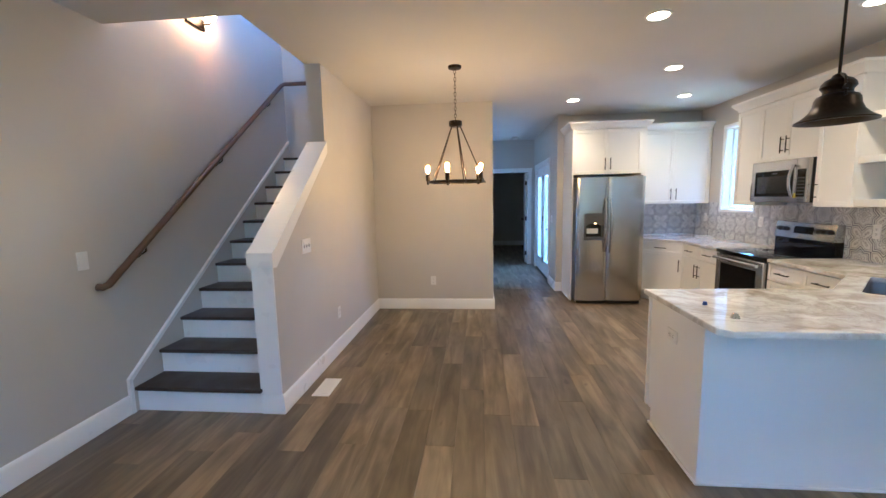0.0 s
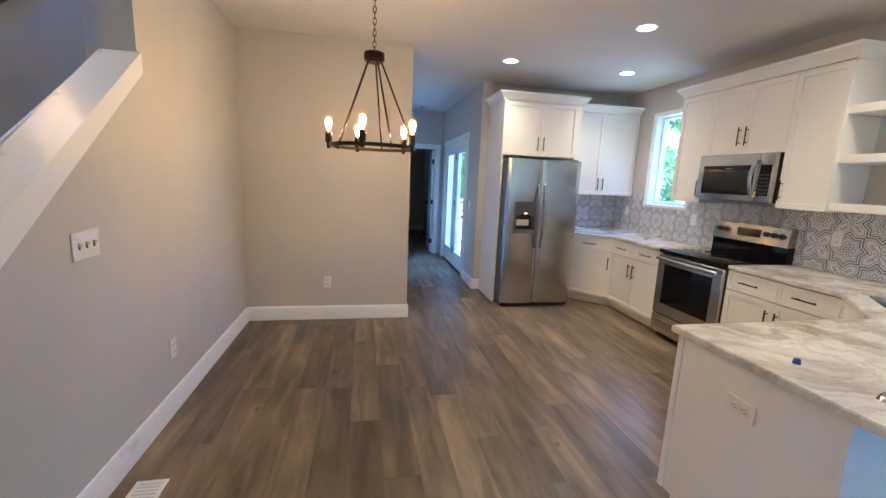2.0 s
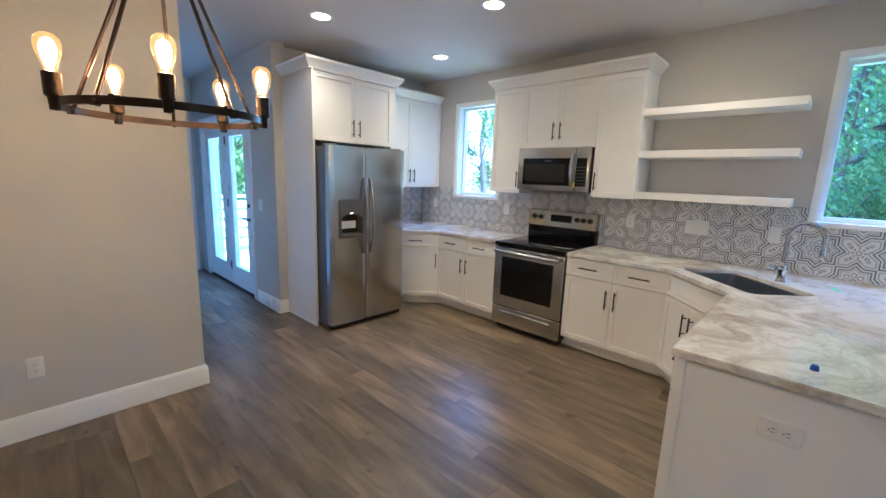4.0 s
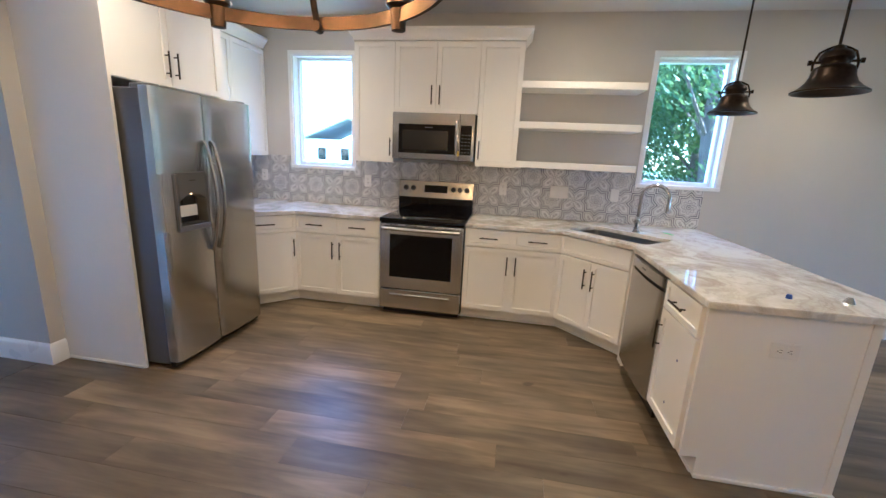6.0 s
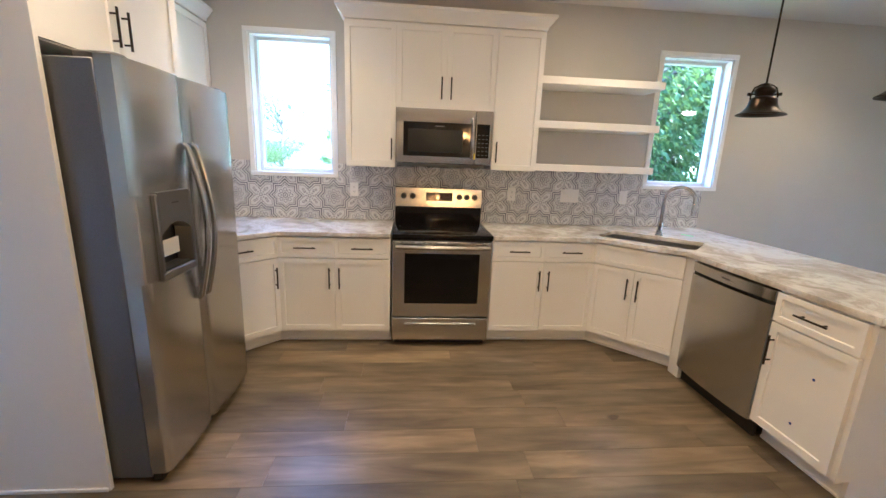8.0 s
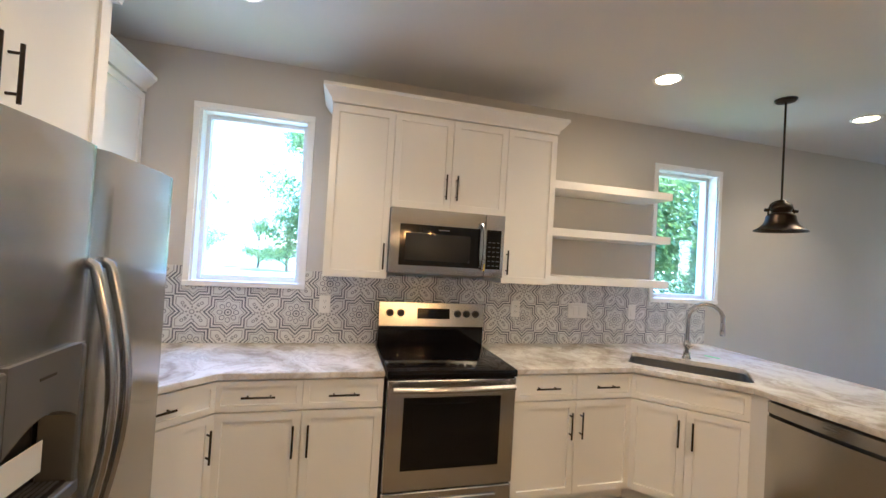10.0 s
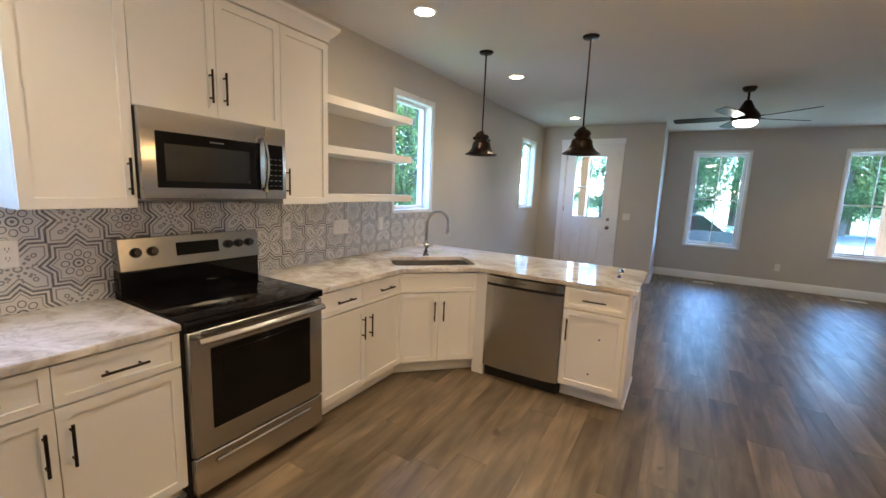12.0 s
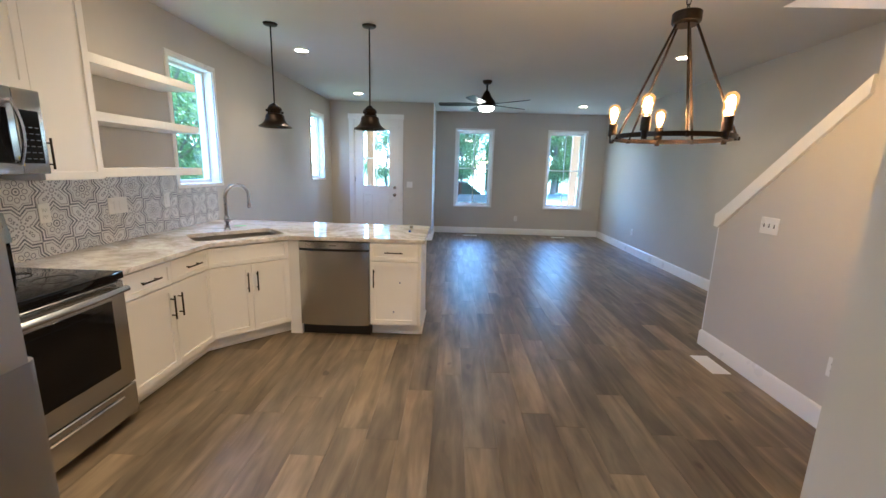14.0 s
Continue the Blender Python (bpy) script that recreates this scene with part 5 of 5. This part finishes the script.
M["leaf"] = leaf_material("leaf_green", (0.055, 0.10, 0.024), (0.16, 0.215, 0.065))
M["leaf_b"] = leaf_material("leaf_yellow_green", (0.07, 0.115, 0.024), (0.21, 0.245, 0.07))
M["siding"] = painted("white_siding", (0.62, 0.62, 0.60), 0.6, 0.05, 20.0, 0.1)
M["roofing"] = painted("roof_shingle", (0.30, 0.29, 0.28), 0.9, 0.2, 20.0, 0.5)
M["car_dark"] = painted("dark_car_paint", (0.02, 0.025, 0.035), 0.15, 0.02, 50.0, 0.0)
M["car_light"] = painted("silver_car_paint", (0.45, 0.47, 0.50), 0.2, 0.02, 50.0, 0.0)
M["car_blue"] = painted("blue_car_paint", (0.16, 0.24, 0.36), 0.2, 0.02, 50.0, 0.0)
M["rubber"] = painted("tyre_rubber", (0.015, 0.015, 0.015), 0.8, 0.1)

structure("ground", box(-150, 250, -200, 200, GZ - 0.3, GZ), M["grass"], "mown grass ground round the house", "ground")
structure("road", box(-150, 250, -29, -17.5, GZ, GZ + 0.03), M["asphalt"], "grey asphalt street in front of the house", "road")
structure("pavement", boxes((-4.2, 5.0, -17.5, -9.0, GZ, GZ + 0.04)), M["drive"], "grey worn asphalt driveway", "driveway")
structure("parking_lot", box(6, 34, 3.0, 18, GZ, GZ + 0.03), M["concrete"], "pale gravel parking area", "driveway")

# front porch
porch = thing("porch", pose(0, 0, 0), "covered front porch with square cedar posts", "porch")
part("porch_floor", boxes((-2.9, 3.9, -4.9, SY - TH - 0.002, GZ, -0.05), (JOG_X + 0.104, 3.9, SY - TH - 0.002, ENTRY_Y - TH - 0.002, GZ, -0.05)), M["concrete"], porch)
part("porch_ceiling", boxes((-3.0, 4.0, -5.0, SY - TH - 0.002, 2.86, 2.96), (JOG_X + 0.104, 4.0, SY - TH - 0.002, ENTRY_Y - TH - 0.002, 2.86, 2.96)), M["trim"], porch)
part("porch_beam", box(-2.9, 3.9, -4.75, -4.57, 2.66, 2.86), M["trim"], porch)
for x in (-2.2, 3.08):
    part("porch_post", box(x - 0.08, x + 0.08, -4.74, -4.58, -0.05, 2.66, 0.006), M["post_wood"], porch, "square cedar post")

# back deck with a board railing
deck = thing("deck", pose(0, 0, 0), "wooden back deck with a pale board railing", "deck")
part("deck_frame", box(HALL_E + 0.14, 4.6, NY + TH + 0.01, 10.5, -0.35, -0.085), M["deck"], deck)
y = NY + TH + 0.01
while y < 10.45:
    part("deck_board", box(HALL_E + 0.14, 4.62, y, y + 0.135, -0.084, -0.058), M["deck"], deck)
    y += 0.142
for yy in (6.75, 8.0, 9.25, 10.4):
    part("rail_post", box(4.48, 4.57, yy, yy + 0.09, -0.058, 0.98), M["siding"], deck)
for z in (0.06, 0.24, 0.42, 0.60, 0.78):
    part("rail_board", box(4.45, 4.475, 6.70, 10.5, z, z + 0.135), M["siding"], deck)
part("top_rail", box(4.43, 4.60, 6.70, 10.5, 0.98, 1.02, 0.004), M["siding"], deck)
for xx in (HALL_E + 0.15, 2.45, 3.45):
    part("rail_post", box(xx, xx + 0.09, 10.40, 10.49, -0.058, 0.98), M["siding"], deck)
for z in (0.06, 0.24, 0.42, 0.60, 0.78):
    part("rail_board", box(HALL_E + 0.15, 4.44, 10.37, 10.395, z, z + 0.135), M["siding"], deck)
part("top_rail", box(HALL_E + 0.15, 4.425, 10.36, 10.50, 0.98, 1.02, 0.004), M["siding"], deck)


def tree(at, h, spread, leaves, seed, material, label):
    """A tapered trunk with limbs and a ragged crown of many leaf clumps."""
    rng = random.Random(seed)
    t = thing("tree", at, label, "tree", "trees round the house")
    bm = bmesh.new()
    pts = [Vector((0.10 * math.sin(1.3 * k + seed), 0.10 * math.cos(0.9 * k + seed), h * 0.8 * k / 8)) for k in range(9)]
    pts[0] = Vector((0, 0, -0.2))
    r0 = 0.018 * h + 0.05
    for k in range(8):
        rod(bm, pts[k], pts[k + 1] + Vector((0, 0, 0.03)), r0 * (1 - k / 9), 10, r0 * (1 - (k + 1) / 9))
    centres = []
    for k in range(26):
        z = h * rng.uniform(0.20, 0.97)
        a = rng.uniform(0, 2 * math.pi)
        q = spread * (0.45 + 0.55 * rng.random()) * (1.05 - abs(z / h - 0.52) * 1.15)
        e = Vector((q * math.cos(a), q * math.sin(a), z + 0.12 * q))
        s = pts[min(8, int(z / h * 8))] * 0.9
        rod(bm, s, e, 0.05, 6, 0.012)
        centres += [e, s.lerp(e, 0.6)]
    part("trunk", bm, M["bark"], t)
    lb = bmesh.new()
    for c in centres:
        rad = spread * rng.uniform(0.20, 0.36)
        for _ in range(leaves // len(centres)):
            d = Vector((rng.gauss(0, 1), rng.gauss(0, 1), rng.gauss(0, 0.7))).normalized() * rad * rng.random() ** 0.45
            p = c + d
            if p.z < 0.3:
                continue
            s = rng.uniform(0.030, 0.068) * (h / 9)
            u = Vector((rng.gauss(0, 1), rng.gauss(0, 1), rng.gauss(0, 0.6))).normalized()
            v = u.orthogonal().normalized()
            w = u.cross(v)
            lb.faces.new([lb.verts.new(p + v * s * 1.5), lb.verts.new(p + w * s * 0.6), lb.verts.new(p - v * s * 1.5), lb.verts.new(p - w * s * 0.6)])
    part("crown", lb, material, t, smooth=False)
    return t


ta = tree(pose(9.2, -0.6, GZ), 9.5, 3.0, 26000, 3, M["leaf"], "tall leafy green tree beside the house")
tb = tree(pose(12.0, -4.5, GZ), 11.0, 3.8, 25000, 8, M["leaf_b"], "broad yellow-green leafy tree")
tc = tree(pose(9.5, -6.5, GZ), 6.5, 2.8, 19000, 14, M["leaf"], "bushy young green tree")
for src, spots in ((ta, ((13.5, 0.8), (16.0, -3.0), (8.6, -11.0), (-9.0, -33.0), (6.0, -35.0), (21.0, 1.6), (16.0, 21.5), (26, 30), (4.4, 17.5), (1.2, 19.5), (7.2, 20.0), (22.5, 4.9), (20.5, 19.0))),
                   (tb, ((14.5, -9.5), (19.0, -7.0), (-2.5, -34.0), (-16.0, -36.0), (17.0, -30.0), (34.0, 2.0), (11.5, -15.0), (2.2, -40.0), (25.5, 6.9), (-8.0, -30.5))),
                   (tc, ((7.4, -3.2), (11.0, 2.3), (13.5, -13.0), (-6.5, -31.5), (1.5, -32.0), (-12.0, -32.5), (10.0, -31.0), (30.0, 4.0), (36.0, 9.0), (34, 15), (40, 12), (2.7, 15.0), (5.6, 14.8), (4.2, 21.0), (-6.8, -31.0), (-3.4, -30.2), (0.2, -31.0), (3.6, -30.4), (7.0, -30.8), (-10.4, -30.2), (-5.0, -33.0), (2.0, -34.0)))):
    for i, (x, yy) in enumerate(spots):
        k = 0.8 + 0.12 * ((i * 7) % 5)
        o = copy_thing(src, pose(x, yy, GZ, 0, 0, 67 * i + 20))
        o.scale = (k, k, k)


def car(at, paint, label):
    c = thing("car", at, label, "car", "parked cars")
    m = Matrix(((1, 0, 0, 0), (0, 0, 1, 0), (0, 1, 0, 0), (0, 0, 0, 1)))
    part("body", prism([(-2.2, 0.28), (-2.25, 0.6), (-2.1, 0.86), (-1.2, 0.93), (2.0, 0.93), (2.2, 0.8), (2.22, 0.3)], -0.88, 0.88, 0.06, m), paint, c)
    part("cabin", prism([(-1.1, 0.93), (-0.45, 1.42), (1.1, 1.44), (1.85, 0.93)], -0.76, 0.76, 0.05, m), M["blackglass"], c, "dark tinted glass cabin")
    part("roof", prism([(-0.45, 1.42), (-0.35, 1.47), (1.0, 1.49), (1.1, 1.44)], -0.74, 0.74, 0.0, m), paint, c)
    for x in (-1.4, 1.4):
        for yy in (-0.8, 0.8):
            bm = bmesh.new()
            rod(bm, (x, yy - 0.11, 0.33), (x, yy + 0.11, 0.33), 0.33, 20)
            w = part("tyre", bm, M["rubber"], c)
            bm = bmesh.new()
            rod(bm, (x, yy - 0.115, 0.33), (x, yy + 0.115, 0.33), 0.2, 14)
            part("rim", bm, M["steel_h"], w)
    return c


car(pose(0.9, -11.5, GZ + 0.04, 0, 0, 12), M["car_dark"], "dark parked car on the driveway")
car(pose(18.5, 4.4, GZ + 0.03, 0, 0, 78), M["car_light"], "silver parked car on the gravel")
car(pose(1.4, -14.6, GZ + 0.04, 0, 0, 4), M["car_blue"], "pale blue parked car farther down the driveway")


def house(at):
    h = thing("house", at, "pale sided neighbouring house with a dark roof", "house")
    part("wall", box(-4, 4, -5, 5, 0, 3.2), M["siding"], h)
    m = Matrix(((0, 0, 1, 0), (1, 0, 0, 0), (0, 1, 0, 0), (0, 0, 0, 1)))
    part("roof", prism([(-5.5, 3.1), (0, 5.4), (5.5, 3.1), (5.5, 3.3), (0, 5.65), (-5.5, 3.3)], -4.4, 4.4, 0.0, m), M["roofing"], h)
    for yy in (-3, 0.5, 3.2):
        w = part("window", box(-4.05, -3.99, yy - 0.5, yy + 0.5, 1.0, 2.3), M["blackglass"], h)
        part("frame", boxes((-4.08, -3.99, yy - 0.58, yy - 0.5, 0.92, 2.38), (-4.08, -3.99, yy + 0.5, yy + 0.58, 0.92, 2.38), (-4.08, -3.99, yy - 0.5, yy + 0.5, 2.3, 2.38), (-4.08, -3.99, yy - 0.5, yy + 0.5, 0.92, 1.0)), M["trim"], w)
    return h


house(pose(46, 21.5, GZ))


# ---- backsplash tiles ----
SILLS = ((5.181, 5.905, 1.237), (1.731, 2.451, 1.231))


def backsplash():
    bs = structure("backsplash", boxes((EX - 0.004, EX, 1.85, 6.496, CT + 0.033, 1.230), (EX - 0.004, EX, 2.451, 5.181, 1.230, 1.36), (EX - 0.004, EX, 5.905, 6.496, 1.230, 1.36)), M["grout"], "grey and white patterned cement tile backsplash", "backsplash")
    h = TILE / 2 - 0.0008
    z_first = CT + 0.033
    cache = {}
    y = 5.225 + 6 * TILE
    col = 0
    while y > 1.85 - TILE / 2:
        for row in range(3):
            zc = 1.076 + TILE * (row - 1)
            lo, hi = max(zc - h, z_first), min(zc + h, 1.36)
            y0, y1 = max(y - h, 1.85), min(y + h, 6.494)
            pieces = [(y0, y1, lo, hi)]
            for w0, w1, sill in SILLS:
                cut = []
                for a0, a1, c0, c1 in pieces:
                    if a1 <= w0 or a0 >= w1 or c1 <= sill:
                        cut.append((a0, a1, c0, c1))
                        continue
                    cut += [(a0, w0, c0, c1), (max(a0, w0), min(a1, w1), c0, sill), (w1, a1, c0, c1)]
                pieces = [q for q in cut if q[1] - q[0] > 0.008 and q[3] - q[2] > 0.008]
            par = (col + row + 1) % 2
            off = TILE if par else 0.0
            for y0, y1, lo, hi in pieces:
                key = (par, round(lo - zc, 4), round(hi - zc, 4), round(y0 - y, 4), round(y1 - y, 4))
                if key not in cache:
                    cache[key] = to_mesh("tile", box(-0.009, -0.003, y0 - y + off, y1 - y + off, lo - zc, hi - zc, 0.0012), M["tile"], False)
                ob = new("tile", cache[key])
                ob.parent = bs
                ob.matrix_basis = pose(EX, y - off, zc)
        y -= TILE
        col += 1
    # the short return on the north wall
    col = 0
    x = EX - 0.011 - TILE / 2
    while x > 2.40:
        for row in range(3):
            zc = 1.076 + TILE * (row - 1)
            lo, hi = max(zc - h, z_first), min(zc + h, 1.35)
            if hi - lo < 0.01:
                continue
            par = (col + row) % 2
            off = TILE if par else 0.0
            key = ("n", par, row)
            if key not in cache:
                cache[key] = to_mesh("tile", box(-0.009, -0.003, -h + off, h + off, lo - zc, hi - zc, 0.0012), M["tile"], False)
            ob = new("tile", cache[key])
            ob.parent = bs
            ob.matrix_basis = pose(x, NY, zc, 0, 0, 90) @ pose(0, -off, 0)
        x -= TILE
        col += 1


backsplash()


# ---- floor planks ----
def planks():
    rng = random.Random(7)
    W, L = 0.1815, 1.22
    cache = {}
    areas = [(WX + 0.002, EX - 0.002, SY + 0.002, NY - 0.002), (HALL_W - 0.4, HALL_E + 0.1, NY + 0.002, 12.58)]
    many = 0
    rest = []
    for x0, x1, y0, y1 in areas:
        x = x0
        while x < x1 - 0.01:
            w = min(W, x1 - x)
            y = y0 - rng.random() * L
            while y < y1 - 0.005:
                a, b = max(y, y0), min(y + L, y1)
                y += L
                if b - a < 0.02:
                    continue
                cx, cy = x + w / 2, (a + b) / 2
                if (cx < STAIR_X - 0.2 and a > 2.9) or (cx < HALL_W - 0.15 and a > DIN_Y) or (cx > 1.45 and a > 6.3) or (cx > 1.5 and b < ENTRY_Y):
                    continue
                if cx > 2.95 and cy > 2.0:
                    continue
                far = cy > 7.4
                if many < 300 and not far:
                    key = (round(w, 3), round(b - a, 2))
                    if key not in cache:
                        cache[key] = to_mesh("plank", box(-w / 2 + 0.0004, w / 2 - 0.0004, -(b - a) / 2 + 0.0005, (b - a) / 2 - 0.0005, -0.006, 0.0, 0.0004), M["plank"], False)
                    ob = new("plank", cache[key])
                    ob.parent = floor
                    ob.matrix_basis = pose(cx, cy, 0)
                    many += 1
                else:
                    rest.append((cx, cy, w, b - a))
            x += W
    if rest:
        bm = bmesh.new()
        for cx, cy, w, ln in rest:
            add_box(bm, cx - w / 2 + 0.0004, cx + w / 2 - 0.0004, cy - ln / 2 + 0.0005, cy + ln / 2 - 0.0005, -0.006, 0.0)
        ob = part("planks", bm, M["plank"], floor, smooth=False)
        ob["kind"] = "stuff"


planks()
